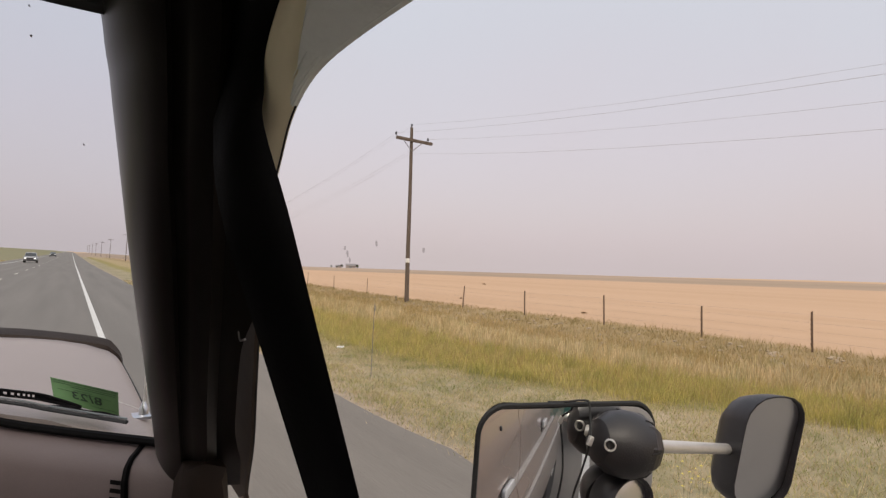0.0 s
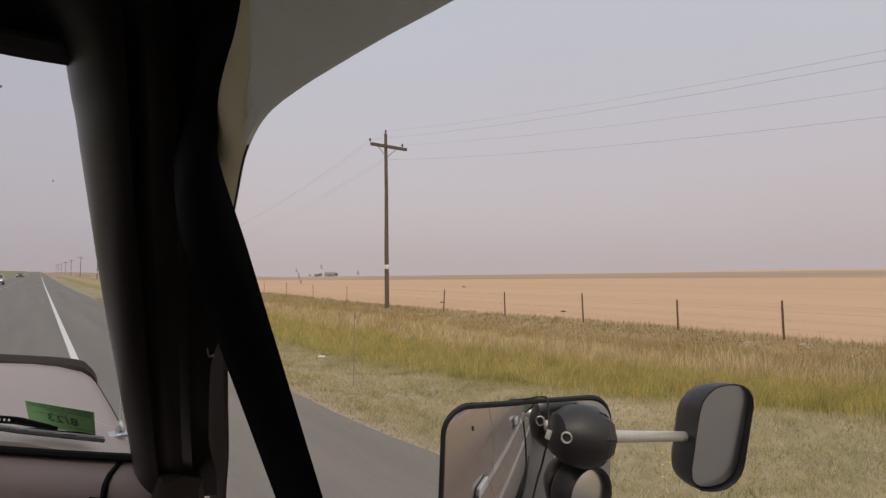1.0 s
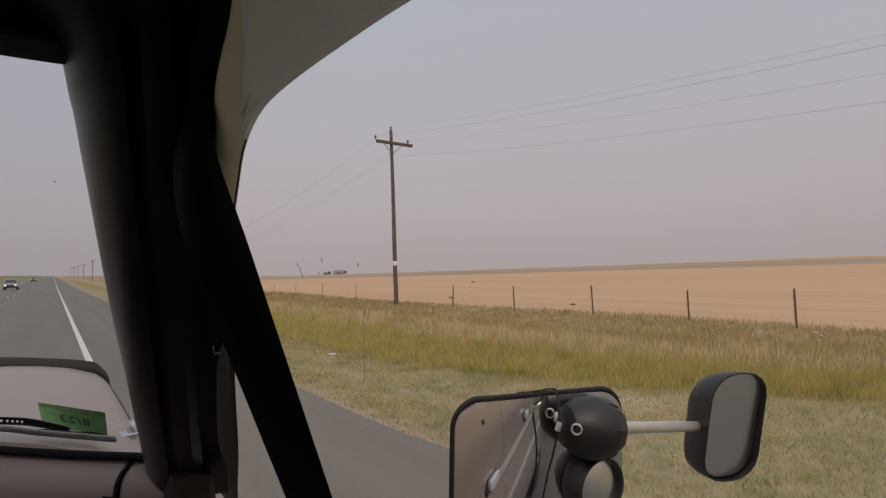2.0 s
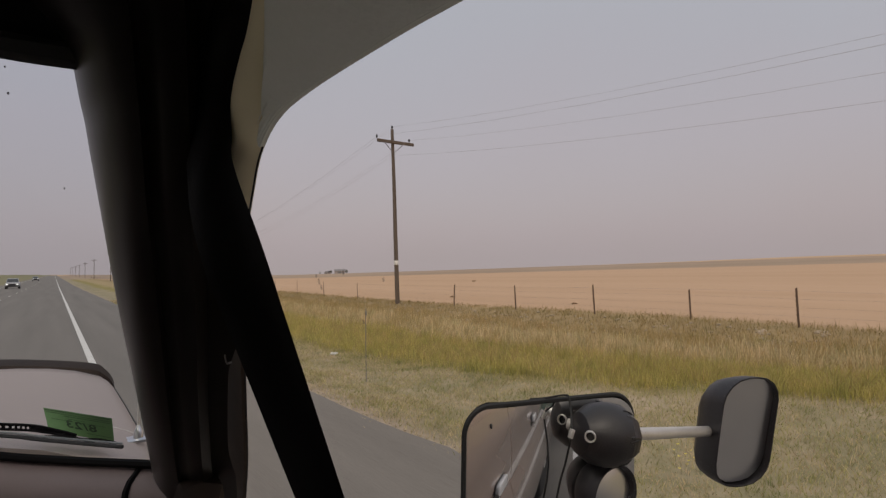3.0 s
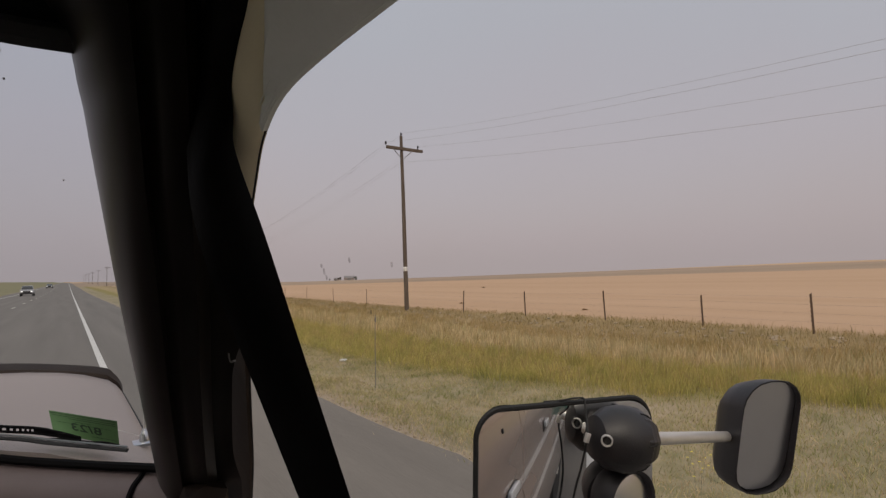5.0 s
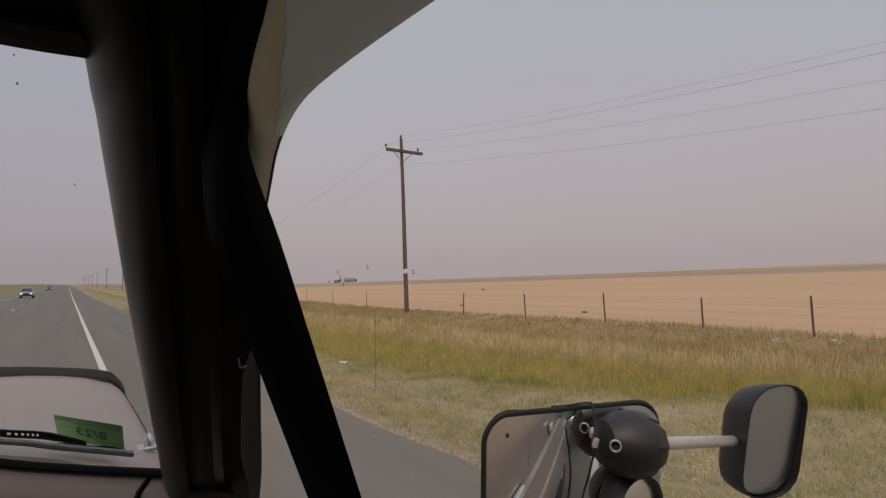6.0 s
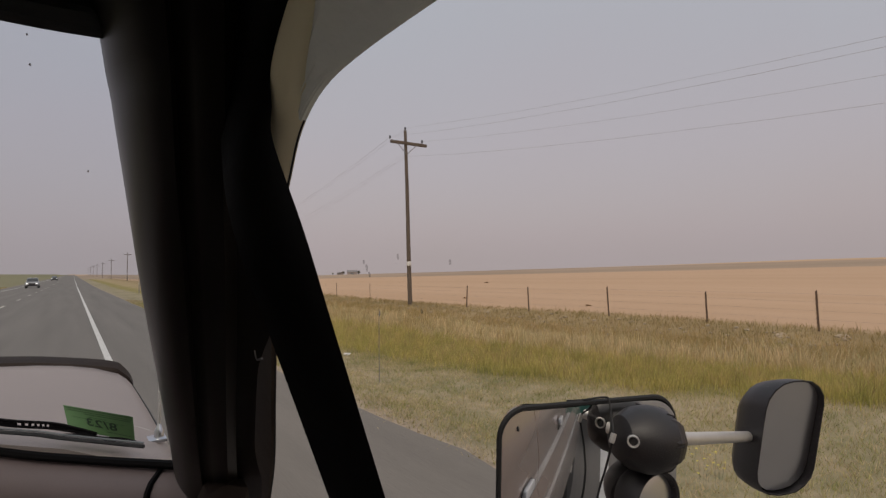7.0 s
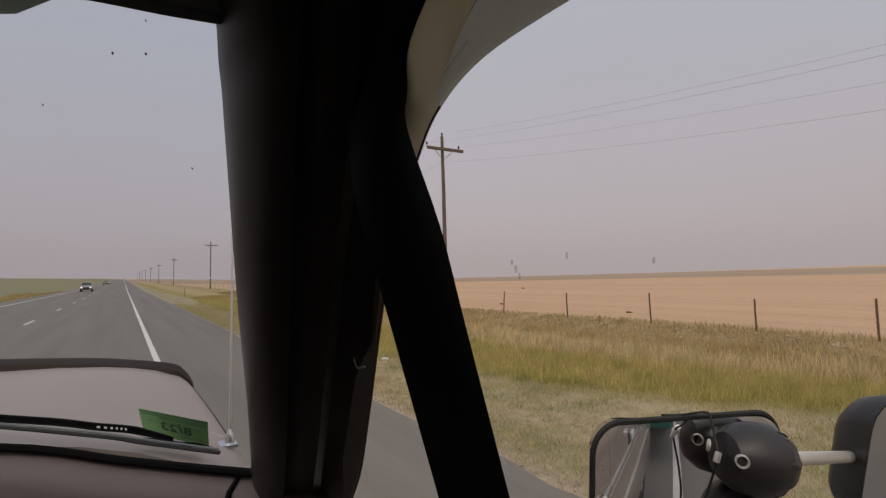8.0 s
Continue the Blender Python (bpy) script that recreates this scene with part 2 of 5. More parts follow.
# door handles: the sky's glint on the metal is put in as near-white colour
HANDLE_GLINT = paint("handle_sky_glint", [(0.7, 0.7, 0.7), (0.8, 0.8, 0.8)], 9.0, 0.15)
# grey boards made paler, with the distance haze mixed into their colour
BARN = paint("hazed_barn_boards", [(0.20, 0.18, 0.18), (0.26, 0.235, 0.235)], 0.8, 0.85)
ROOF = paint("barn_roof", [(0.16, 0.155, 0.16), (0.22, 0.21, 0.215)], 0.6, 0.6)
LEAF = paint("far_leaves", [(0.06, 0.075, 0.045), (0.10, 0.11, 0.07)], 0.8, 0.9)
BARK = paint("bark", [(0.07, 0.055, 0.045), (0.11, 0.09, 0.07)], 3.0, 0.9)
PETAL = paint("yellow_petals", [(0.62, 0.52, 0.06), (0.74, 0.64, 0.10)], 30.0, 0.7)
WEED = paint("dry_weed", [(0.32, 0.22, 0.135), (0.42, 0.30, 0.19)], 6.0, 0.9)
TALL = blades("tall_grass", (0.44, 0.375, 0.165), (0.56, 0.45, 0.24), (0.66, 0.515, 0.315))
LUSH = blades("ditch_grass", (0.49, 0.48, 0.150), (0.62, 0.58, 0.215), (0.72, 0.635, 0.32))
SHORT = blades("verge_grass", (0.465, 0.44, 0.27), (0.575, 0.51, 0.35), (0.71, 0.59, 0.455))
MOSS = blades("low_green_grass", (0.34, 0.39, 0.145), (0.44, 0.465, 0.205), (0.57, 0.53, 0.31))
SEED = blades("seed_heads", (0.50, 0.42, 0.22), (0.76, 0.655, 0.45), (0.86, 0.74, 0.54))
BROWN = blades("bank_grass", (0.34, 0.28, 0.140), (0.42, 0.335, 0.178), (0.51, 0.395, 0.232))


def ground_material():
    """Grassland by its bands: verge, tall grass, stubble, strips of fallow; each with patches and grain."""
    m = bpy.data.materials.new("prairie_ground")
    m.use_nodes = True
    n, l = m.node_tree.nodes, m.node_tree.links
    p = n["Principled BSDF"]
    g = n.new("ShaderNodeNewGeometry")
    s = n.new("ShaderNodeSeparateXYZ")
    l.new(g.outputs["Position"], s.inputs[0])

    def noise_at(scale, detail=6.0, stretch=(1, 1, 1)):
        v = n.new("ShaderNodeVectorMath")
        v.operation = "MULTIPLY"
        v.inputs[1].default_value = stretch
        l.new(g.outputs["Position"], v.inputs[0])
        t = n.new("ShaderNodeTexNoise")
        t.inputs["Scale"].default_value, t.inputs["Detail"].default_value = scale, detail
        l.new(v.outputs[0], t.inputs["Vector"])
        return t.outputs[0]

    def calc(op, a, b=None, c=None):
        k = n.new("ShaderNodeMath")
        k.operation = op
        for i, v in enumerate((a, b, c)):
            if v is None:
                continue
            if isinstance(v, (int, float)):
                k.inputs[i].default_value = v
            else:
                l.new(v, k.inputs[i])
        return k.outputs[0]

    def tones(source, *stops):
        r = n.new("ShaderNodeValToRGB")
        r.color_ramp.elements[0].position, r.color_ramp.elements[0].color = 0.32, (*stops[0], 1)
        r.color_ramp.elements[1].position, r.color_ramp.elements[1].color = 0.68, (*stops[-1], 1)
        for k, c in enumerate(stops[1:-1]):
            r.color_ramp.elements.new(0.32 + 0.36 * (k + 1) / (len(stops) - 1)).color = (*c, 1)
        l.new(source, r.inputs[0])
        return r.outputs[0]

    def over(where, edge, width, under, top):
        """top where the value passes edge, under before it"""
        f = n.new("ShaderNodeMapRange")
        f.inputs[1].default_value, f.inputs[2].default_value = edge - width, edge + width
        l.new(where, f.inputs[0])
        x = n.new("ShaderNodeMix")
        x.data_type = "RGBA"
        l.new(f.outputs[0], x.inputs[0])
        l.new(under, x.inputs[6])
        l.new(top, x.inputs[7])
        return x.outputs[2]

    mixed = calc("ADD", calc("MULTIPLY", noise_at(0.35), 0.5), calc("MULTIPLY", noise_at(4.0), 0.5))
    rows = calc("ADD", calc("MULTIPLY", noise_at(0.05, 5, (1, 0.25, 1)), 0.4), calc("ADD", calc("MULTIPLY", noise_at(0.42, 4, (1, 0.012, 1)), 0.42), calc("MULTIPLY", noise_at(2.0, 5, (1, 0.15, 1)), 0.18)))
    wide = noise_at(0.012, 4)
    wob = calc("MULTIPLY", calc("SUBTRACT", noise_at(0.25, 4), 0.5), 3.0)
    x = calc("ADD", s.outputs[0], wob)
    x_edge = calc("ADD", s.outputs[0], calc("MULTIPLY", wob, 0.12))
    verge = tones(mixed, (0.19, 0.185, 0.10), (0.30, 0.258, 0.165), (0.43, 0.35, 0.26))
    lush = tones(mixed, (0.22, 0.195, 0.07), (0.30, 0.25, 0.10))
    gravel = tones(noise_at(9.0), (0.27, 0.222, 0.170), (0.40, 0.325, 0.255))
    tall = tones(mixed, (0.28, 0.22, 0.115), (0.355, 0.275, 0.155), (0.42, 0.32, 0.20))
    bank = tones(mixed, (0.24, 0.18, 0.095), (0.31, 0.235, 0.13), (0.37, 0.28, 0.165))
    gold = tones(rows, (0.435, 0.294, 0.190), (0.478, 0.328, 0.219), (0.512, 0.355, 0.243))
    # far fallow strips, lightened: the smoke haze over them is put into the colour
    dark = tones(wide, (0.30, 0.228, 0.170), (0.37, 0.285, 0.215))
    pale = tones(wide, (0.46, 0.32, 0.20), (0.54, 0.38, 0.25))
    c = over(x_edge, 3.32, 0.28, gravel, verge)
    # the mown verge widens on the near stretch
    near_by = calc("MAXIMUM", calc("SUBTRACT", 12.0, s.outputs[1]), 0.0)
    widen = calc("MINIMUM", calc("MULTIPLY", calc("MULTIPLY", near_by, near_by), 0.027), 3.0)
    xv = calc("SUBTRACT", x, widen)
    c = over(xv, 5.6, 0.5, c, lush)
    c = over(calc("SUBTRACT", x, calc("MULTIPLY", widen, 0.8)), 7.3, 0.6, c, tall)
    c = over(x, 10.6, 0.7, c, bank)
    c = over(calc("ADD", s.outputs[0], calc("MULTIPLY", wob, 0.3)), 13.7, 0.45, c, gold)
    far = calc("ADD", calc("ADD", calc("MULTIPLY", s.outputs[0], 0.92), calc("MULTIPLY", s.outputs[1], 0.38)), calc("MULTIPLY", wob, 5.0))
    c = over(far, 112.0, 4.0, c, dark)
    c = over(far, 330.0, 14.0, c, pale)
    c = over(far, 1000.0, 20.0, c, dark)
    # the side across the road
    c = over(calc("MULTIPLY", x, -1.0), 9.6, 0.4, c, tones(mixed, (0.19, 0.182, 0.105), (0.27, 0.245, 0.155)))
    c = over(calc("MULTIPLY", s.outputs[0], -1.0), 60.0, 3.0, c, tones(wide, (0.19, 0.173, 0.118), (0.27, 0.238, 0.165)))
    l.new(c, p.inputs["Base Color"])
    p.inputs["Roughness"].default_value, p.inputs["Specular IOR Level"].default_value = 0.95, 0.1
    b = n.new("ShaderNodeBump")
    b.inputs["Strength"].default_value, b.inputs["Distance"].default_value = 0.6, 0.06
    l.new(noise_at(7.0), b.inputs["Height"])
    l.new(b.outputs[0], p.inputs["Normal"])
    return m


GROUND = ground_material()


# ---- building tools ----
def mesh_of(name, verts, faces, material, smooth=False):
    me = bpy.data.meshes.new(name)
    me.from_pydata([tuple(v) for v in verts], [], [tuple(f) for f in faces])
    me.materials.append(material)
    if smooth:
        me.polygons.foreach_set("use_smooth", [True] * len(me.polygons))
    me.update()
    return me


def part(name, bm, material, parent=None, label="", smooth=True, angle=40):
    """Links a bmesh as one mesh object under a thing or under a part."""
    bmesh.ops.recalc_face_normals(bm, faces=bm.faces)
    for e in bm.edges:
        e.smooth = not (len(e.link_faces) == 2 and e.calc_face_angle(0) > radians(angle))
    for f in bm.faces:
        f.smooth = smooth
    me = bpy.data.meshes.new(name)
    bm.to_mesh(me)
    bm.free()
    me.materials.append(material)
    ob = new(name, me)
    if parent:
        ob.parent = parent
    if label:
        tagged(ob, label)
    return ob


def box(x0, x1, y0, y1, z0, z1, bevel=0.0, bm=None, m=None):
    own = bmesh.new()
    bmesh.ops.create_cube(own, size=1.0)
    for v in own.verts:
        v.co = Vector(((x0 + x1) / 2 + v.co.x * (x1 - x0), (y0 + y1) / 2 + v.co.y * (y1 - y0), (z0 + z1) / 2 + v.co.z * (z1 - z0)))
    if bevel:
        bmesh.ops.bevel(own, geom=own.edges[:], offset=bevel, segments=2, affect="EDGES", profile=0.6)
    if m is not None:
        own.transform(m)
    return join(bm, own)


def join(bm, own):
    if bm is None:
        return own
    me = bpy.data.meshes.new("joined")
    own.to_mesh(me)
    own.free()
    bm.from_mesh(me)
    bpy.data.meshes.remove(me)
    return bm


def loft(sections, closed=False, caps=False, bm=None):
    """Skins rows of points; closed: each row is a ring."""
    own = bmesh.new()
    rows = [[own.verts.new(p) for p in s] for s in sections]
    for a, b in zip(rows, rows[1:]):
        k = len(a)
        for i in range(k if closed else k - 1):
            own.faces.new((a[i], a[(i + 1) % k], b[(i + 1) % k], b[i]))
    if caps:
        own.faces.new(rows[0])
        own.faces.new(rows[-1])
    return join(bm, own)


def tube(points, radius, sides=10, bm=None, flat=1.0):
    """A round bar along points; radius may be one number or one a point."""
    pts = [Vector(p) for p in points]
    radii = radius if isinstance(radius, (list, tuple)) else [radius] * len(pts)
    rings, side = [], None
    for i, p in enumerate(pts):
        along = (pts[min(i + 1, len(pts) - 1)] - pts[max(i - 1, 0)]).normalized()
        if side is None:
            side = along.cross(Vector((0, 0, 1)))
            side = side.normalized() if side.length > 0.05 else Vector((1, 0, 0))
        side = (side - along * side.dot(along)).normalized()
        other = along.cross(side)
        rings.append([p + radii[i] * (math.cos(a) * side + flat * math.sin(a) * other) for a in (2 * math.pi * k / sides for k in range(sides))])
    return loft(rings, closed=True, caps=True, bm=bm)


def smooth_path(points, steps=6):
    """Catmull-Rom through a few control points."""
    p = [Vector(q) for q in points]
    p = [2 * p[0] - p[1], *p, 2 * p[-1] - p[-2]]
    made = []
    for i in range(1, len(p) - 2):
        for k in range(steps):
            t = k / steps
            made.append(0.5 * (2 * p[i] + (p[i + 1] - p[i - 1]) * t + (2 * p[i - 1] - 5 * p[i] + 4 * p[i + 1] - p[i + 2]) * t * t + (3 * p[i] - p[i - 1] - 3 * p[i + 1] + p[i + 2]) * t ** 3))
    return made + [p[-2]]


def lathe(profile, m=None, sides=24, bm=None):
    """Turns (radius, height) pairs about z."""
    rings = [[(r * math.cos(a), r * math.sin(a), z) for a in (2 * math.pi * k / sides for k in range(sides))] for r, z in profile]
    own = loft(rings, closed=True, caps=True)
    if m is not None:
        own.transform(m)
    return join(bm, own)


def plate(outline, thick, m, bevel=0.0, bm=None):
    """A flat sheet with the outline in its own x, y, thick along its z, placed by m."""
    own = bmesh.new()
    f = own.faces.new([own.verts.new((x, y, 0)) for x, y in outline])
    ex = bmesh.ops.extrude_face_region(own, geom=[f])
    for v in ex["geom"]:
        if isinstance(v, bmesh.types.BMVert):
            v.co.z += thick
    if bevel:
        bmesh.ops.bevel(own, geom=own.edges[:], offset=bevel, segments=2, affect="EDGES")
    own.transform(m)
    return join(bm, own)


def rounded(w, h, r, n=6):
    """The outline of a rounded rectangle about the origin."""
    pts = []
    for cx, cy, a0 in ((w / 2 - r, h / 2 - r, 0), (-w / 2 + r, h / 2 - r, 90), (-w / 2 + r, -h / 2 + r, 180), (w / 2 - r, -h / 2 + r, 270)):
        pts += [(cx + r * math.cos(radians(a0 + 90 * k / n)), cy + r * math.sin(radians(a0 + 90 * k / n))) for k in range(n + 1)]
    return pts


def dense(outline, step):
    """The same outline with its long sides cut into steps."""
    made = []
    for (ax, ay), (bx, by) in zip(outline, outline[1:] + outline[:1]):
        n = max(1, int(math.hypot(bx - ax, by - ay) / step))
        made += [(ax + (bx - ax) * k / n, ay + (by - ay) * k / n) for k in range(n)]
    return made


def facing(at, right, out):
    """A pose at a point with its x along right and its z along out."""
    z = Vector(out).normalized()
    x = Vector(right)
    x = (x - z * x.dot(z)).normalized()
    y = z.cross(x)
    m = Matrix((x, y, z)).transposed().to_4x4()
    m.translation = at
    return m


def thing(name, label, category, group="", kind=""):
    return tagged(new(name), label, category, group, kind)


# ---- the ground, the road and the land ----
def ease(a, b, v):
    t = np.clip((v - a) / (b - a), 0, 1)
    return t * t * (3 - 2 * t)


def road_height(y):
    return 0.0045 * np.maximum(0, np.abs(y) - 110)


def land(x, y):
    """Height of the land: level by the road, a shallow ditch, a gentle rise to the field, a low far horizon."""
    x, y = np.asarray(x, float), np.asarray(y, float)
    d = np.hypot(x, y) + 1e-6
    az = np.degrees(np.arctan2(x, y))
    near = -0.03 - 0.16 * ease(3.0, 4.6, x) + 0.10 * ease(5.0, 9.0, x) + 0.30 * ease(9.0, 13.5, x)
    near = near + 0.0085 * np.maximum(0, x - 14) - 0.0055 * np.maximum(0, y) * ease(14, 60, x)
    near = near - 0.25 * ease(9.5, 12, -x) + 0.45 * ease(12, 20, -x)
    near = near + 0.05 * np.sin(x * 0.9 + 1.3 * np.sin(y * 0.21)) * ease(6, 9, x) * ease(60, 14, x)
    el = np.interp(az, [-180, -60, -12, 0, 20, 37, 55, 70, 90, 180], [0.35, 0.4, 0.5, 0.22, -0.35, -0.28, -0.05, 0.25, 0.38, 0.35])
    far = 1.7 + d * np.tan(np.radians(el)) - 0.004 * np.maximum(0, d - 1500)
    k = ease(230, 560, d)
    z = near * (1 - k) + far * k
    on_road = ease(26, 12, np.abs(x + 3.4))
    return z * (1 - on_road) + (near + road_height(y)) * on_road


def spread(lo, hi, first, growth):
    """Lines ever further apart on both sides of nought."""
    vals, v, step = [0.0], 0.0, first
    while v < hi:
        v += step
        step *= growth
        vals.append(v)
    neg, v, step = [], 0.0, first
    while v < -lo:
        v += step
        step *= growth
        neg.append(-v)
    return np.array(neg[::-1] + vals)


gx = spread(-3200, 3200, 0.45, 1.045)
gy = spread(-1500, 3600, 0.9, 1.045)
X, Y = np.meshgrid(gx, gy)
Z = land(X, Y)
nx, ny = len(gx), len(gy)
quads = [(j * nx + i, j * nx + i + 1, (j + 1) * nx + i + 1, (j + 1) * nx + i) for j in range(ny - 1) for i in range(nx - 1)]
ground = new("ground", mesh_of("ground", np.stack([X.ravel(), Y.ravel(), Z.ravel()], 1), quads, GROUND, True))
tagged(ground, "dry prairie with golden stubble field and grassy roadside", "ground", kind="structure")

road_y = np.concatenate([np.arange(-160, 200, 8.0), np.arange(200, 1400, 25.0)])


def strip(name, x0, x1, lift, material, ys=road_y, ragged=0.0):
    rng = random.Random(name)
    v, f = [], []
    for i, y in enumerate(ys):
        h = float(road_height(y)) + lift
        v += [(x0, y, h), (x1 + rng.uniform(-ragged, ragged), y, h), (x1 + rng.uniform(-ragged, ragged), y, h - 0.16), (x0, y, h - 0.16)]
    for i in range(len(ys) - 1):
        a, b = 4 * i, 4 * i + 4
        f += [(a, a + 1, b + 1, b), (a + 1, a + 2, b + 2, b + 1), (a + 3, a, b, b + 3)]
    return new(name, mesh_of(name, v, f, material))


fine_y = np.concatenate([np.arange(-40, 60, 0.7), np.arange(60, 200, 6.0), np.arange(200, 1400, 25.0)])
road = tagged(strip("road", -9.3, 3.02, 0.0, ASPHALT, fine_y, ragged=0.07), "worn grey two-lane asphalt highway with wide shoulder", "road", kind="structure")


def line(name, x0, x1, y0, y1, material, label, group=""):
    ys = np.linspace(y0, y1, max(2, int((y1 - y0) / 12)))
    v = [(x, y, float(road_height(y)) + 0.004) for y in ys for x in (x0, x1)]
    f = [(2 * i, 2 * i + 1, 2 * i + 3, 2 * i + 2) for i in range(len(ys) - 1)]
    return tagged(new(name, mesh_of(name, v, f, material)), label, "road marking", group, kind="structure")


line("edge_line", 0.56, 0.68, -150, 1300, WHITE, "solid white edge line on the asphalt")
line("edge_line", -7.75, -7.61, -150, 1300, WHITE, "solid white edge line on the asphalt")
for k in range(28):
    line("centre_dash", -3.52, -3.40, 3.0 + 12.2 * k, 6.1 + 12.2 * k, YELLOW, "faded pale yellow centre dash on the asphalt", "centre dashes")


# ---- grass ----
def grass(name, label, count, xr, yr, height, width, material, seed, lean=0.35, near=18.0, clumps=0, follow=None):
    """Blades of three faces each, thicker towards the road's near stretch."""
    rng = np.random.default_rng(seed)
    if clumps:
        cx, cy = rng.uniform(*xr, clumps), yr[0] + (yr[1] - yr[0]) * rng.random(clumps) ** 1.7
        pick = rng.integers(0, clumps, count)
        px, py = cx[pick] + rng.normal(0, 0.13, count), cy[pick] + rng.normal(0, 0.13, count)
        tall = (0.65 + 0.7 * rng.random(clumps))[pick]
    else:
        px, py, tall = rng.uniform(*xr, count), yr[0] + (yr[1] - yr[0]) * rng.random(count) ** 1.7, np.ones(count)
    if follow:
        # follow the verge's outer edge, fully at the first distance from the road and not at all at the second
        widen = np.minimum(0.027 * np.maximum(0, 12 - py) ** 2, 3.0)
        px = px + widen * np.clip((px - follow[1]) / (follow[0] - follow[1]), 0, 1)
    pz = land(px, py) - 0.01
    h = rng.uniform(*height, count) * tall
    grow = 1 + np.hypot(px, py) / near * 0.5
    w = width * grow * rng.uniform(0.7, 1.3, count)
    turn, tip = rng.uniform(0, 2 * np.pi, count), rng.uniform(0, 2 * np.pi, count)
    dx, dy = np.cos(turn) * w / 2, np.sin(turn) * w / 2
    lx, ly = np.cos(tip) * h * lean * rng.random(count) + 0.05 * h, np.sin(tip) * h * lean * rng.random(count)
    base = np.stack([px, py, pz], 1)
    side = np.stack([dx, dy, 0 * dx], 1)
    mid = base + np.stack([lx * 0.35, ly * 0.35, h * 0.55], 1)
    end = base + np.stack([lx, ly, h], 1)
    v = np.stack([base - side, base + side, mid - side * 0.7, mid + side * 0.7, end], 1).reshape(-1, 3)
    o = (np.arange(count) * 5)[:, None]
    tri = np.concatenate([o + [0, 1, 3], o + [0, 3, 2], o + [2, 3, 4]], 1).reshape(-1, 3)
    me = bpy.data.meshes.new(name)
    me.vertices.add(len(v))
    me.vertices.foreach_set("co", v.astype(np.float32).ravel())
    me.loops.add(len(tri) * 3)
    me.loops.foreach_set("vertex_index", tri.astype(np.int32).ravel())
    me.polygons.add(len(tri))
    me.polygons.foreach_set("loop_start", (np.arange(len(tri)) * 3).astype(np.int32))
    uv = me.uv_layers.new(name="height")
    level = np.array([0, 0, 0.55, 0.55, 1.0])[tri.ravel() % 5]
    uv.data.foreach_set("uv", np.stack([0 * level, level], 1).astype(np.float32).ravel())
    me.materials.append(material)
    me.update(calc_edges=True)
    me.validate()
    return tagged(new(name, me), label, "grass", kind="stuff")


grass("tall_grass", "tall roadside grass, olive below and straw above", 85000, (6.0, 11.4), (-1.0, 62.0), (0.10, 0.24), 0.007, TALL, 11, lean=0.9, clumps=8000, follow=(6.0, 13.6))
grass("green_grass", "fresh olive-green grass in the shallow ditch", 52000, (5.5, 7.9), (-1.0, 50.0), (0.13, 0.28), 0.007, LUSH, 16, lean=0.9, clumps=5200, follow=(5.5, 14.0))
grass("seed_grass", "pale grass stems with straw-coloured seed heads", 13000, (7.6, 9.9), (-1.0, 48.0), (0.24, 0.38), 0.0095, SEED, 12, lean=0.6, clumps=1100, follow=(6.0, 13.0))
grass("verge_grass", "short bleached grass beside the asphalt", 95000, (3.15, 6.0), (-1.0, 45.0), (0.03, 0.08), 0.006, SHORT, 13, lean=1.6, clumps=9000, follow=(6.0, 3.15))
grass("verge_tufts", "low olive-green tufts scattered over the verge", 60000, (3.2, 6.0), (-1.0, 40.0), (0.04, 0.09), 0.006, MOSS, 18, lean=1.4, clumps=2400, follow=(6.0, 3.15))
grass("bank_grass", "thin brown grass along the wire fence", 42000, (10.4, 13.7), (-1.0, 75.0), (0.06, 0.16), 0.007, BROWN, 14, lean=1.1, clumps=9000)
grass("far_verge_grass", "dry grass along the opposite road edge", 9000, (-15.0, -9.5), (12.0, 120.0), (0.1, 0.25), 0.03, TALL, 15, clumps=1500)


# ---- poles, wires, fence ----
POLE_X = 12.5


def utility_pole():
    t = thing("utility_pole", "weathered brown wooden utility pole with one crossarm", "utility pole", "poles along the highway")
    part("shaft", tube([(0, 0, -0.3), (0, 0, 2.5), (0.02, 0, 5.2), (0.01, 0, 7.95)], [0.104, 0.094, 0.082, 0.068], 12), POLE, t)
    part("crossarm", box(-0.95, 0.95, -0.15, -0.04, 7.28, 7.41, 0.008, m=pose(0, 0, 0, 0, 1.0, 0)), POLE, t)
    for s in (-1, 1):
        part("brace", tube([(0.02 * s, -0.10, 6.85), (0.52 * s, -0.16, 7.30)], 0.016, 6), WIRE, t)
    part("tag", lathe([(0.0965, 1.78), (0.1000, 1.79), (0.1000, 1.96), (0.0965, 1.97)], None, 12), CARWHITE, t, "pale reflective band")
    for x, z in ((-0.85, 7.43), (0.85, 7.40), (0.01, 7.94)):
        part("insulator", lathe([(0.014, 0), (0.02, 0.06), (0.045, 0.07), (0.05, 0.11), (0.03, 0.13), (0.04, 0.16), (0.015, 0.18)], Matrix.Translation((x, -0.09 if abs(x) > 0.1 else 0, z)), 10), SHELL, t)
    return t


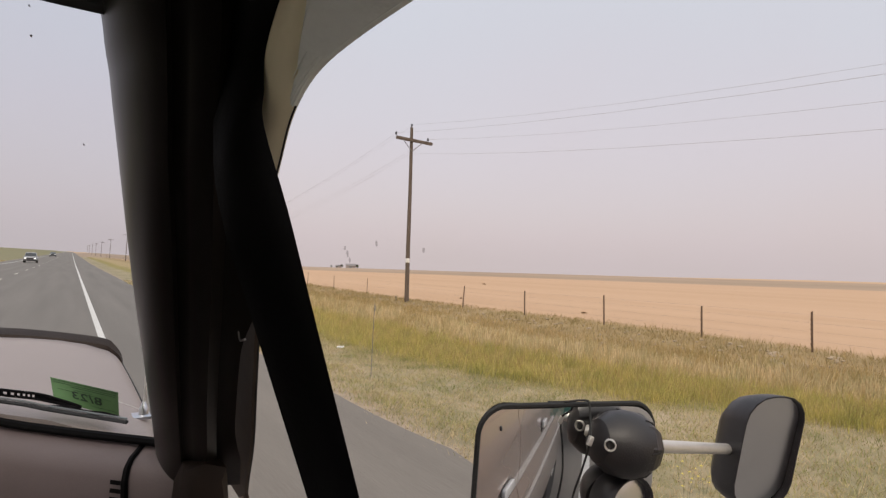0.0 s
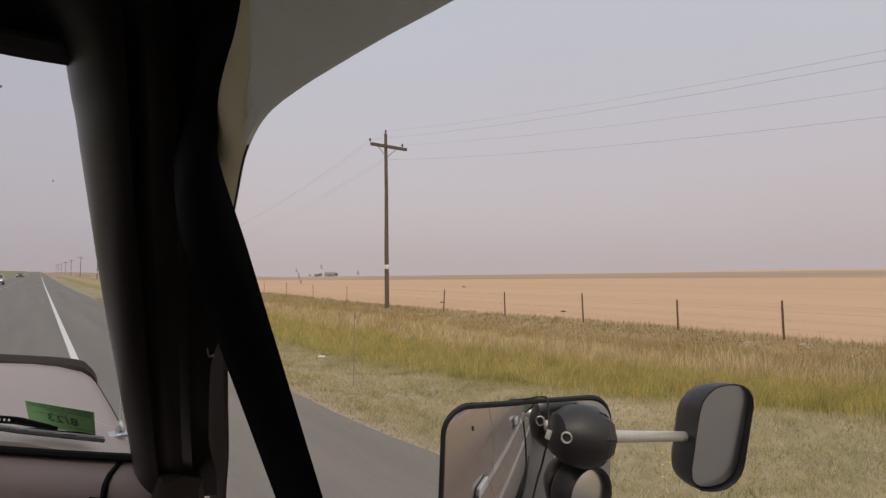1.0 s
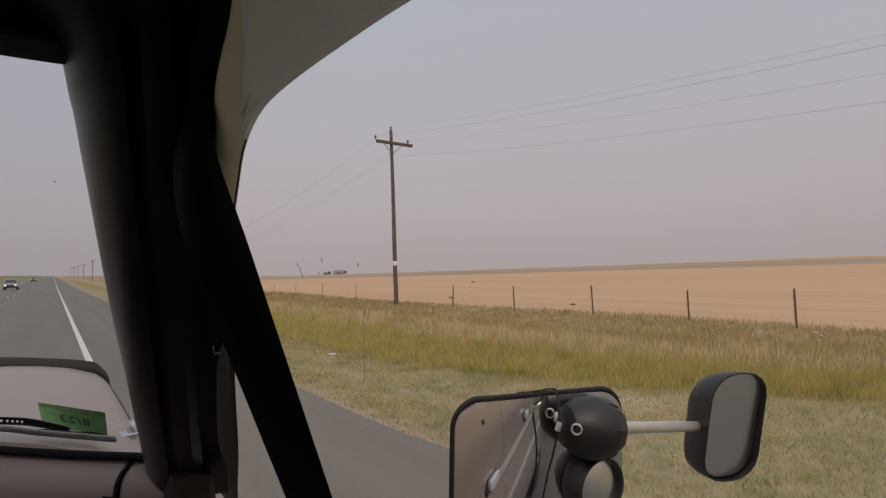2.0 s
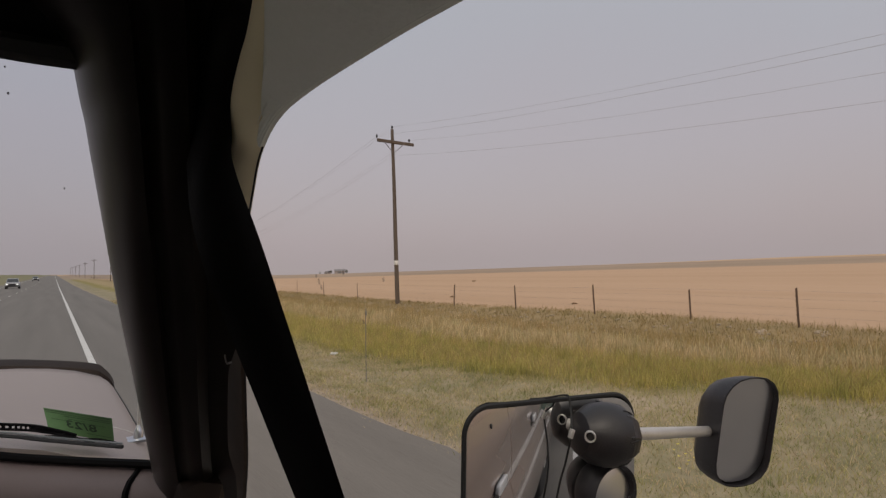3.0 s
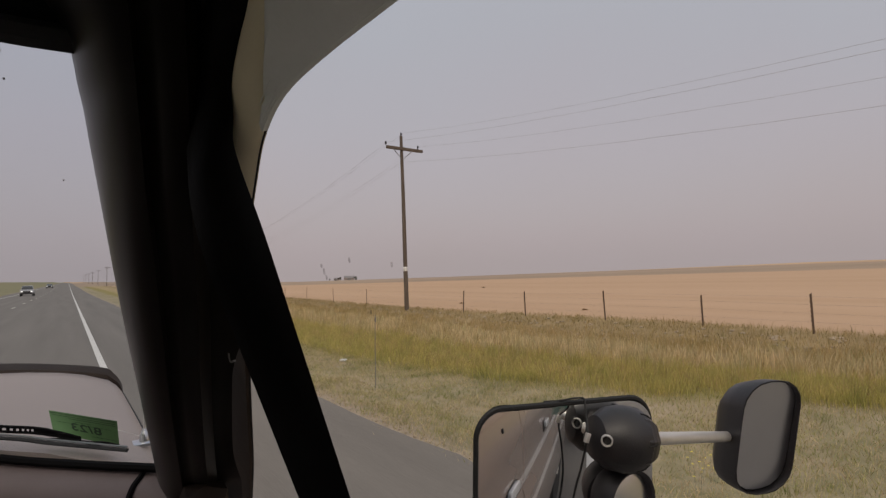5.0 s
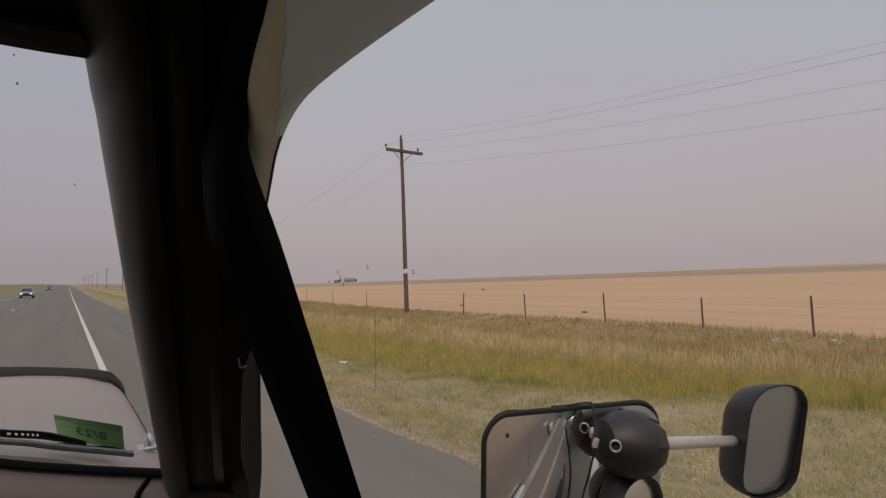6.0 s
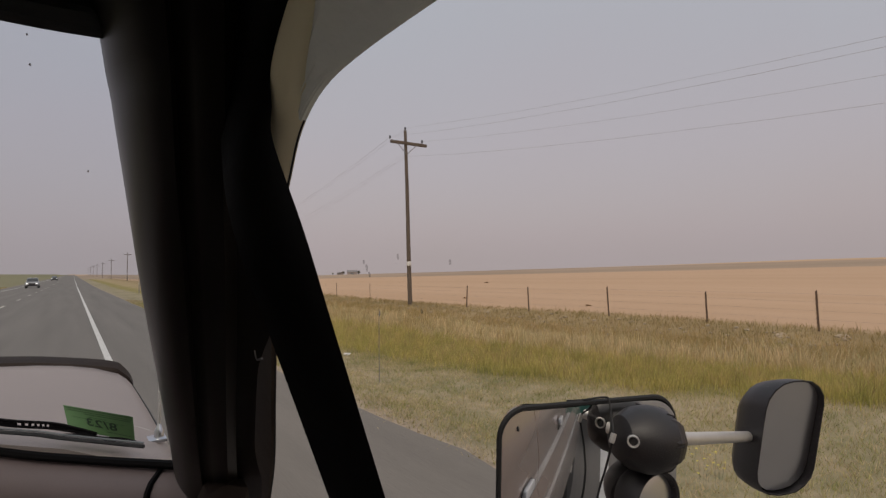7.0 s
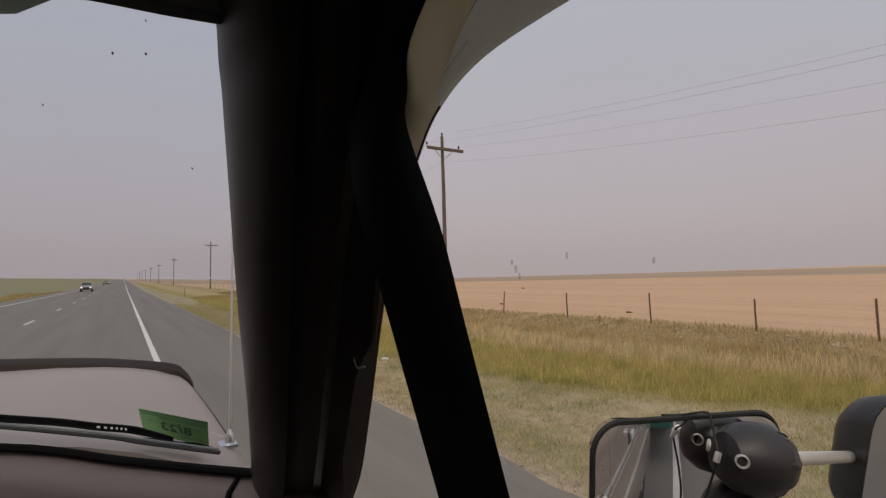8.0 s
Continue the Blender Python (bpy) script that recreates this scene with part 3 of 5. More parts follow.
first = utility_pole()
first.location = (POLE_X, 20.5, float(land(POLE_X, 20.5)))
first.rotation_euler = (0, radians(-0.8), 0)
pole_ys = [20.5 + 76 * k for k in range(-2, 9)]
for y in pole_ys:
    if y != 20.5:
        copy_thing(first, pose(POLE_X, y, float(land(POLE_X, y)), 0, 0.4, 0))
for a, b in zip(pole_ys, pole_ys[1:]):
    za, zb = float(land(POLE_X, a)), float(land(POLE_X, b))
    for dx, top, sag, thick in ((0.0, 8.1, 3.3, 0.003), (-0.85, 7.58, 3.2, 0.0034), (0.85, 7.56, 3.25, 0.003), (-0.1, 6.75, 3.2, 0.0034)):
        pts = [(POLE_X + dx, a + (b - a) * k / 20, za + (zb - za) * k / 20 + top - 4 * sag * (k / 20) * (1 - k / 20)) for k in range(21)]
        w = part("power_line", tube(pts, thick * (1 if a < 30 else 2), 5), LINES)
        tagged(w, "thin grey overhead power line between wooden poles", "power line", "overhead lines")

FENCE_X = 13.2
fence = thing("wire_fence", "roadside wire fence with thin rusty steel posts", "fence")
post_ys = [-6.3, -3.4, -0.6, 2.1, 4.75, 7.2, 10.2, 13.6, 17.2, 21.7, 25.8, 30.2] + [30.2 + 4.4 * k for k in range(1, 60)]
rng = random.Random(5)
post_data = []
for kind in range(3):
    bm = bmesh.new()
    box(-0.013, 0.013, -0.005, 0.005, -0.35, 0.86, 0, bm)
    box(-0.006, 0.006, -0.006, 0.034, -0.35, 0.84, 0, bm)
    for k in range(6):
        box(-0.010, 0.010, 0.034, 0.042, 0.15 + 0.1 * k, 0.19 + 0.1 * k, 0, bm)
    me = bpy.data.meshes.new("fence_post")
    bm.to_mesh(me)
    bm.free()
    me.materials.append(POST)
    post_data.append(me)
tops = []
for y in post_ys:
    z = float(land(FENCE_X, y))
    ob = new("post", rng.choice(post_data))
    ob.parent = fence
    ob.matrix_basis = pose(FENCE_X, y, z, rng.uniform(-3, 3), rng.uniform(-2, 2), rng.uniform(-20, 20)) @ Matrix.Diagonal((1, 1, rng.uniform(0.92, 1.06), 1))
    tops.append((y, z))
for h in (0.25, 0.45, 0.64, 0.80):
    part("strand", tube([(FENCE_X - 0.03, y, z + h + rng.uniform(-0.012, 0.012)) for y, z in tops], 0.0012, 4), WIRE, fence)

delineator = thing("delineator_post", "slim pale grey roadside marker post in the grass", "marker post")
part("blade", box(-0.045, 0.045, -0.006, 0.006, -0.2, 1.15, 0.003), WIRE, delineator)
part("reflector", box(-0.035, 0.035, -0.011, -0.005, 0.98, 1.10, 0.002), WHITE, delineator)
delineator.location = (5.9, 66.0, float(land(5.9, 66.0)))
stake = thing("marker_stake", "thin grey metal marker stake in the mown verge", "marker post")
part("rod", tube([(0, 0, -0.2), (0.004, 0, 0.6), (0.018, 0.006, 1.24)], [0.0065, 0.006, 0.0055], 8), WIRE, stake)
part("reflector", box(-0.012, 0.014, -0.014, -0.010, 1.12, 1.20, 0.002, m=pose(0.014, 0, 0)), WIRE, stake)
stake.location = (4.27, 8.05, float(land(4.27, 8.05)))

# a clump of yellow flowers on the verge
r3 = random.Random(31)
petals, stems = bmesh.new(), bmesh.new()
for k in range(16):
    x, y, h = 4.62 + r3.gauss(0, 0.16), 2.50 + r3.gauss(0, 0.14), r3.uniform(0.10, 0.26)
    z = float(land(x, y))
    top = Vector((x + r3.uniform(-0.04, 0.04), y + r3.uniform(-0.04, 0.04), z + h))
    thick = Vector((0.0012, 0, 0))
    stems.faces.new([stems.verts.new(q) for q in ((x - 0.002, y, z - 0.02), (x + 0.002, y, z - 0.02), top + thick, top - thick)])
    for p in range(5):
        a, tip = p * 1.2566 + r3.random(), r3.uniform(0.010, 0.017)
        u, w = Vector((math.cos(a), math.sin(a), 0.35)), Vector((-math.sin(a), math.cos(a), 0.0))
        petals.faces.new([petals.verts.new(q) for q in (top, top + u * tip * 0.6 + w * tip * 0.4, top + u * tip, top + u * tip * 0.6 - w * tip * 0.4)])
tagged(part("yellow_flowers", petals, PETAL, smooth=False), "small yellow wildflowers in the short roadside grass", "flowers", kind="stuff")
tagged(part("flower_stems", stems, LEAF, smooth=False), "thin green stems under the yellow flowers", "flowers", kind="stuff")

for k, (x, y, s) in enumerate(((16.0, 21.0, 0.16), (15.6, 13.0, 0.13), (34.0, 41.0, 0.30))):
    bm, r2 = bmesh.new(), random.Random(k)
    for j in range(90):
        a, e, l = r2.uniform(0, 6.28), r2.uniform(0.1, 1.5), s * r2.uniform(0.6, 1.2)
        d = Vector((1.3 * math.cos(a) * math.cos(e), 1.3 * math.sin(a) * math.cos(e), 0.5 * math.sin(e)))
        side = d.cross(Vector((r2.uniform(-1, 1), r2.uniform(-1, 1), 1))).normalized() * 0.012
        q = [bm.verts.new(p) for p in (-side, side, d * l * 0.6 + side, d * l, d * l * 0.6 - side)]
        bm.faces.new(q)
    w = part("tumbleweed", bm, WEED, smooth=False)
    w.location = (x, y, float(land(x, y)))
    tagged(w, "dry brown tumbleweed clump on the stubble", "weed", "weeds by the fence")

litter_rng = random.Random(3)
bm = bmesh.new()
bmesh.ops.create_icosphere(bm, subdivisions=2, radius=0.06)
for v in bm.verts:
    v.co = Vector((v.co.x * 1.5, v.co.y, v.co.z * 0.55)) * litter_rng.uniform(0.7, 1.2)
litter = part("paper_litter", bm, CARWHITE, smooth=False)
litter.location = (5.12, 11.2, float(land(5.12, 11.2)) + 0.03)
tagged(litter, "crumpled white paper scrap on the short grass", "litter")
rng = random.Random(8)
bm = bmesh.new()
for k in range(240):
    x, y = rng.uniform(10.2, 12.9), 4 + 30 * rng.random() ** 1.6
    own = bmesh.new()
    bmesh.ops.create_icosphere(own, subdivisions=1, radius=1)
    s = rng.uniform(0.02, 0.06)
    for v in own.verts:
        v.co = Vector((v.co.x * s * 1.5, v.co.y * s * 1.4, v.co.z * s * 0.7)) * rng.uniform(0.75, 1.2) + Vector((x, y, float(land(x, y)) + 0.01))
    join(bm, own)
for k in range(420):
    x, y = 3.04 + abs(rng.gauss(0, 0.22)), rng.uniform(1.5, 25)
    own = bmesh.new()
    bmesh.ops.create_icosphere(own, subdivisions=1, radius=1)
    s = rng.uniform(0.006, 0.016)
    for v in own.verts:
        v.co = Vector((v.co.x * s * 1.3, v.co.y * s, v.co.z * s * 0.7)) * rng.uniform(0.75, 1.2) + Vector((x, y, max(float(land(x, y)), -0.03) + 0.005))
    join(bm, own)
tagged(part("stones", bm, STONE, smooth=False), "scattered pale stones on the bank and shoulder edge", "stones", kind="stuff")


# ---- the far farm ----
def farm_building(name, label, x, y, w, l, h, ridge, turn):
    t = thing(name, label, "farm building", "far farm")
    wall = box(-w / 2, w / 2, -l / 2, l / 2, -2, h, 0.05)
    part("wall", wall, BARN, t)
    part("roof", loft([[(-w / 2 - 0.5, s, h - 0.1), (-w / 2 - 0.5, s, h + 0.15), (0, s, ridge + 0.25), (w / 2 + 0.5, s, h + 0.15), (w / 2 + 0.5, s, h - 0.1), (0, s, ridge)] for s in (-l / 2 - 0.4, l / 2 + 0.4)], closed=True, caps=True), ROOF, t)
    part("door", box(-w / 2 - 0.08, -w / 2 + 0.02, -2, 2, 0, h * 0.75, 0.02), CARDARK, t)
    t.matrix_basis = pose(x, y, float(land(x, y)), 0, 0, turn)
    return t


farm_building("barn", "long grey barn far across the stubble field", 302, 640, 8, 13, 3.2, 5.6, 62)
farm_building("shed", "low grey farm shed beside the far barn", 290, 652, 5, 6, 2.4, 3.6, 20)


def far_tree(x, y, s, seed):
    t = thing("tree", "small dusty green tree beside the far farm", "tree", "trees at the far farm")
    r2 = random.Random(seed)
    part("trunk", tube([(0, 0, -0.5), (0.1, 0, 1.2 * s), (0, 0.1, 3.0 * s)], [0.25, 0.2, 0.08], 7), BARK, t)
    bm = bmesh.new()
    for k in range(260):
        a, r, z = r2.uniform(0, 6.28), 1.9 * s * r2.random() ** 0.5, 3.2 * s + 1.7 * s * r2.uniform(-1, 1)
        c = Vector((r * math.cos(a) * (1.1 - 0.13 * abs(z - 3.2 * s)), r * math.sin(a), z))
        u, v = Vector((r2.gauss(0, 1), r2.gauss(0, 1), r2.gauss(0, 1))).normalized(), Vector((r2.gauss(0, 1), r2.gauss(0, 1), r2.gauss(0, 1))).normalized()
        bm.faces.new([bm.verts.new(c + q) for q in (0.34 * s * u, 0.28 * s * v, -0.34 * s * u, -0.28 * s * v)])
    part("crown", bm, LEAF, t, smooth=False)
    t.location = (x, y, float(land(x, y)))


for k, (x, y, s) in enumerate(((296, 655, 0.9), (311, 640, 1.0), (316, 648, 0.7), (284, 662, 0.6))):
    far_tree(x, y, s, k)


# ---- cars in the other lane ----
def car(name, label, at, body_material, tall):
    """A car that comes towards the camera: its front looks along -y."""
    t = thing(name, label, "car", "oncoming cars")
    h = tall

    def ring(y, w, z0, z1, r=0.12):
        return [(-w + r, y, z0), (w - r, y, z0), (w, y, z0 + r), (w, y, z1 - r), (w - r, y, z1), (-w + r, y, z1), (-w, y, z1 - r), (-w, y, z0 + r)]

    part("body", loft([ring(-2.2, 0.80, 0.42, 0.85), ring(-2.05, 0.90, 0.32, 0.98), ring(-0.9, 0.93, 0.30, 1.06), ring(0.5, 0.93, 0.30, 1.08), ring(2.0, 0.92, 0.32, 1.06), ring(2.25, 0.85, 0.42, 0.95)], closed=True, caps=True), body_material, t)
    part("cabin", loft([ring(-1.0, 0.82, 1.0, 1.10, 0.04), ring(-0.35, 0.72, 1.0, h - 0.03, 0.08), ring(0.3, 0.72, 1.0, h, 0.08), ring(1.5, 0.70, 1.0, h - 0.04, 0.08), ring(2.05, 0.76, 1.0, 1.10, 0.04)], closed=True, caps=True), body_material, t)
    part("windscreen", loft([[(-0.76, -1.03, 1.09), (0.76, -1.03, 1.09)], [(-0.66, -0.44, h - 0.10), (0.66, -0.44, h - 0.10)], [(-0.66, -0.40, h - 0.12), (0.66, -0.40, h - 0.12)]]), CARGLASS, t)
    part("grille", box(-0.47, 0.47, -2.24, -2.10, 0.56, 0.82, 0.02), SHELL, t)
    part("bumper", box(-0.82, 0.82, -2.28, -2.12, 0.40, 0.54, 0.03), SHELL, t)
    for s in (-1, 1):
        part("headlight", box(0.64 * s - 0.14, 0.64 * s + 0.14, -2.23, -2.12, 0.68, 0.82, 0.03), HEADLAMP, t, "lit headlamp")
        for y in (-1.35, 1.4):
            wh = part("wheel", lathe([(0.20, -0.1), (0.31, -0.1), (0.34, -0.07), (0.34, 0.07), (0.31, 0.1), (0.20, 0.1)], pose(0.82 * s, y, 0.34, 0, 90, 0), 18), TYRE, t)
            part("rim", lathe([(0.05, -0.105), (0.19, -0.09), (0.19, 0.09), (0.05, 0.105)], pose(0.82 * s, y, 0.34, 0, 90, 0), 14), ALU, wh)
    t.matrix_basis = pose(at[0], at[1], float(road_height(at[1])))
    return t


car("pickup_car", "silver car with lit headlamps in the far lane", (-5.5, 112.0), SILVER, 1.72)
car("dark_car", "dark grey car far off in the oncoming lane", (-5.4, 235.0), CARDARK, 1.6)


# ---- the truck that carries the camera ----
truck = thing("truck", "beige four-wheel-drive truck standing on the shoulder side of its lane", "truck")
CENTRE = -0.60


def flip(x):
    return 2 * CENTRE - x


# windscreen: a curved pane, its foot and its head from the right-hand corner to the middle and on
def bow(points, steps=5):
    half = smooth_path(points, steps)
    return half + [Vector((flip(p.x), p.y, p.z)) for p in reversed(half[:-1])]


FOOT = bow([(0.1015, 0.6720, 1.5155), (0.040, 0.741, 1.514), (-0.0202, 0.798, 1.5165), (-0.1395, 0.868, 1.534), (-0.36, 0.935, 1.546), (-0.60, 0.955, 1.550)])
HEAD = bow([(0.0230, 0.3480, 1.8470), (-0.005, 0.353, 1.8478), (-0.046, 0.3650, 1.8520), (-0.1173, 0.3930, 1.8570), (-0.34, 0.445, 1.871), (-0.60, 0.458, 1.875)])
ROWS_UP = 6
pane = [[f.lerp(h, k / ROWS_UP) + Vector((0, 0.012 * math.sin(math.pi * k / ROWS_UP), 0.012 * math.sin(math.pi * k / ROWS_UP))) for f, h in zip(FOOT, HEAD)] for k in range(ROWS_UP + 1)]
pane = [[r[0] + Vector((0.03, -0.02, -0.004))] + r + [r[-1] + Vector((-0.03, -0.02, -0.004))] for r in pane]
windscreen = part("windscreen", loft(pane), SCREEN, truck, "clear curved windscreen with insect marks")
windscreen.visible_shadow = False
part("foot_seal", tube([p + Vector((0, -0.005, -0.0050)) for p in FOOT], 0.0052, 8, flat=1.0), BLACK, windscreen)
part("head_seal", tube([p + Vector((0, -0.002, 0.006)) for p in HEAD], 0.009, 8), RUBBER, windscreen)


def on_glass(along, up):
    """A point of the windscreen: along its foot from the right-hand corner (0) to the middle (1), up from 0 to 1."""
    i = along * (len(FOOT) // 2)
    a, b = int(i), min(int(i) + 1, len(FOOT) - 1)
    f, h = FOOT[a].lerp(FOOT[b], i - a), HEAD[a].lerp(HEAD[b], i - a)
    return f.lerp(h, up) + Vector((0, 0.012, 0.012)) * math.sin(math.pi * up)


rng = random.Random(21)
for along, up, size in ((0.137, 0.805, 0.0007), (0.250, 0.955, 0.0007), (0.245, 0.990, 0.0005), (0.325, 0.950, 0.0007), (0.460, 0.880, 0.0005)):
    c = on_glass(along, up)
    ring = [(size * rng.uniform(0.5, 1.2) * math.cos(a), 1.5 * size * rng.uniform(0.5, 1.2) * math.sin(a)) for a in (k * math.pi / 4.5 for k in range(9))]
    part("insect_mark", plate([(0.75 * u, 0.75 * w) for u, w in ring], 0.0008, facing(c + Vector((0, -0.003, -0.003)), (1, 0, 0.4), (0, -0.7, -0.7))), SPECK, windscreen)

# the pillar between windscreen and door: edge by the glass, edge by the door window
E_LINE = smooth_path([(0.1075, 0.703, 1.460), (0.0968, 0.6589, 1.5151), (0.0747, 0.5639, 1.6016), (0.0512, 0.4797, 1.6999), (0.0300, 0.3978, 1.7979), (0.0229, 0.3720, 1.830), (0.0100, 0.335, 1.862), (-0.035, 0.300, 1.885), (-0.110, 0.280, 1.900)], 8)
W_LINE = smooth_path([(0.202, 0.680, 1.420), (0.1955, 0.6532, 1.4463), (0.1612, 0.5325, 1.5351), (0.1404, 0.4523, 1.6140), (0.1300, 0.4000, 1.680), (0.1217, 0.3651, 1.7240), (0.1081, 0.3098, 1.7700), (0.1048, 0.2895, 1.7950), (0.098, 0.260, 1.840), (0.085, 0.215, 1.885)], 8)
PROFILE = [(0.0, 0.000), (0.004, 0.007), (0.015, 0.015), (0.040, 0.0245), (0.075, 0.0325), (0.12, 0.0395), (0.17, 0.0440), (0.23, 0.0465), (0.29, 0.0468), (0.325, 0.0390), (0.38, 0.0365), (0.415, 0.0405), (0.49, 0.0412), (0.56, 0.0395), (0.60, 0.0320), (0.67, 0.0190), (0.74, 0.0165), (0.80, 0.0130), (0.92, 0.0090)]


def at_height(path, z):
    for a, b in zip(path, path[1:]):
        if a.z <= z <= b.z:
            return a.lerp(b, (z - a.z) / (b.z - a.z))
    return path[-1]


rows = []
for k in range(91):
    z = 1.462 + (1.898 - 1.462) * k / 90
    e, w = at_height(E_LINE, z), at_height(W_LINE, min(z, 1.884))
    across = w - e
    inward = Vector((0.012 - e.x, -e.y, 0)).normalized()
    most = 0.85 + 0.12 * float(ease(1.64, 1.70, z)) + 0.13 * float(ease(1.57, 1.47, z)) - 0.13 * float(ease(1.725, 1.755, z))
    rows.append([e + across * min(f, most - 0.01 * (0.92 - f)) + inward * d for f, d in PROFILE])
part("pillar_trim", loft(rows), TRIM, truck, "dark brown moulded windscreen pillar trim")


# the right side: a leaning plane with the door's window opening in it
def side(y, z, out=0.0):
    return Vector((0.1955 - 0.3285 * (z - 1.4463) + 0.322 * (z - 1.4463) * (z - 1.614) + out, y, z))


opening = [(-0.62, 1.420), (0.690, 1.420)]
opening += [(p.x, p.y) for p in smooth_path([(0.675, 1.430), (0.6532, 1.4463), (0.5325, 1.5351), (0.4523, 1.6140), (0.3900, 1.6860), (0.3597, 1.7246), (0.3355, 1.7498), (0.3059, 1.7741), (0.2809, 1.7922), (0.2470, 1.8034), (0.2026, 1.8058), (0.1293, 1.8032), (0.06, 1.7990), (-0.10, 1.795), (-0.50, 1.785)], 5)]
opening += [(-0.60, 1.772), (-0.635, 1.72)]


front = [p for p in opening if p[0] >= 0.272]
top = [p for p in opening if p[0] < 0.278 and p[1] > 1.75]
def open_band(pts, widths, inboard, thick=0.004, rise=False, ramp=1.0, start=0.0):
    """A strip along part of the opening's edge: it runs outward by its width and into the cab by inboard."""
    rows = []
    for i, (y, z) in enumerate(pts):
        (ya, za), (yb, zb) = pts[max(i - 1, 0)], pts[min(i + 1, len(pts) - 1)]
        t = Vector((yb - ya, zb - za)).normalized()
        nrm = Vector((t.y, -t.x))
        k = min(1.0, max(0.0, i / (len(pts) - 1) - start) / ramp)
        w, deep = widths[0] + (widths[1] - widths[0]) * k, inboard[0] + (inboard[1] - inboard[0]) * k
        near, mid, far = side(y, z, -0.001), side(y + nrm.x * w * 0.45, z + nrm.y * w * 0.45, -deep * 0.55), side(y + nrm.x * w, z + nrm.y * w, -deep)
        top_edge = Vector((far.x - 0.004, far.y, max(far.z + 0.01, 1.90))) if rise else far
        if rise:
            far.y -= 0.040
            top_edge.y -= 0.30
        rows.append([near, mid, far, top_edge, top_edge + Vector((thick, 0, thick)), far + Vector((thick, 0, thick)), mid + Vector((thick, 0, thick)), near + Vector((thick, 0, 0))] if rise else [near, mid, far, far + Vector((thick, 0, thick)), mid + Vector((thick, 0, thick)), near + Vector((thick, 0, 0))])
    return loft(rows, closed=True, caps=True)


low = [(0.700, 1.385), (0.695, 1.405)] + [p for p in front[1:] if p[1] < 1.752]
high = [p for p in front[1:] if p[1] > 1.744]
part("window_channel", open_band(low, (0.120, 0.026), (0.004, 0.008)), BROWN_TRIM, truck, "dark brown channel at the door window's front edge")
part("header_panel", open_band(top, (0.014, 0.034), (0.005, 0.056), rise=True, ramp=0.45, start=0.10), LINER, truck, "pale grey panel above the door window")
lead = high + [(high[-1][0] - 1.5 * k, high[-1][1] + 0.9 * k) for k in (0.01, 0.03, 0.06, 0.10, 0.15)]
rows = []
for k, (y, z) in enumerate(lead):
    rows.append([side(y + 0.8 * d, z + 0.6 * d, o) for d, o in ((0.0, 0.003), (0.0, -0.002), (0.005, -0.010), (0.016, -0.0125), (0.085 + 0.10 * max(0, k - len(high)) / 5, -0.0125), (0.085, 0.003))])
bm = loft(rows, closed=True, caps=True)
part("door_frame", bm, CREAM, truck, "beige painted roof corner and door frame beside the window", angle=60)
part("window_seal", tube([side(y, z, 0.002) for y, z in front], 0.0006, 6), RUBBER, truck)
hem = [p for p in opening if p[0] < 0.290 and p[1] > 1.75]
part("panel_hem", tube([side(y, z + 0.0036, 0.001) for y, z in hem], [0.0012, 0.0026] + [0.0038] * (len(hem) - 2), 8), LINER, truck, "soft rolled edge of the pale panel")
bm = bmesh.new()
bm.faces.new([bm.verts.new(side(0.05 + (y - 0.05) * 1.08, 1.60 + (z - 1.60) * 1.12, 0.012)) for y, z in opening])
door_glass = part("door_glass", bm, GLASS, truck, "clear closed door window with small smears")
door_glass.visible_shadow = False
for y, z, s in ((0.2500, 1.7225, 0.0006), (0.2480, 1.7195, 0.0007), (0.2465, 1.7165, 0.0005), (0.2165, 1.7240, 0.0005), (0.1790, 1.7208, 0.0005), (0.2058, 1.7006, 0.0004)):
    ring = [(s * rng.uniform(0.3, 1.0) * math.cos(a), 2.6 * s * rng.uniform(0.5, 1.2) * math.sin(a)) for a in (k * math.pi / 4.5 for k in range(9))]
    part("smear", plate(ring, 0.0008, facing(side(y, z, 0.009), (0, -1, -0.25), (-1, 0, -0.25))), SMEAR, door_glass)

# the black brace in front of the door window, and the dark corner above it
def brace_pair(z):
    """The bar's forward and rear edges at a height."""
    return (Vector((0.1733 - 0.426 * (z - 1.5), 0.363 - 0.3025 * (z - 1.5), z)), Vector((0.1858 - 0.349 * (z - 1.5), 0.3006 - 0.108 * (z - 1.5), z)))


front_top = smooth_path([brace_pair(1.70)[0], brace_pair(1.725)[0], (0.0710, 0.3000, 1.7560), (0.0700, 0.3060, 1.7865), (0.0689, 0.3088, 1.8158), (0.0686, 0.2988, 1.8464), (0.0690, 0.2750, 1.8950)], 4)
rear_top = smooth_path([brace_pair(1.70)[1], brace_pair(1.74)[1], (0.0890, 0.2800, 1.7835), (0.0872, 0.2762, 1.8000), (0.0850, 0.2690, 1.8190), (0.0828, 0.2320, 1.8380), (0.0850, 0.1920, 1.8560)], 4)
pairs = [brace_pair(1.40 + 0.04 * k) for k in range(8)] + list(zip(front_top, rear_top))
rows = []
for a, b in pairs:
    to_cab = Vector((-0.40, -0.92, 0.0))
    rows.append([a.lerp(b, k / 6) + to_cab * 0.007 * math.sin(math.pi * k / 6) ** 0.7 if 0 < k < 6 else a.lerp(b, k / 6) for k in range(7)] + [b - to_cab * 0.004 - (b - a) * 0.20, a - to_cab * 0.004 + (b - a) * 0.20])
part("brace", loft(rows, closed=True, caps=True), BLACK, truck, "black padded divider bar across the door window", angle=70)
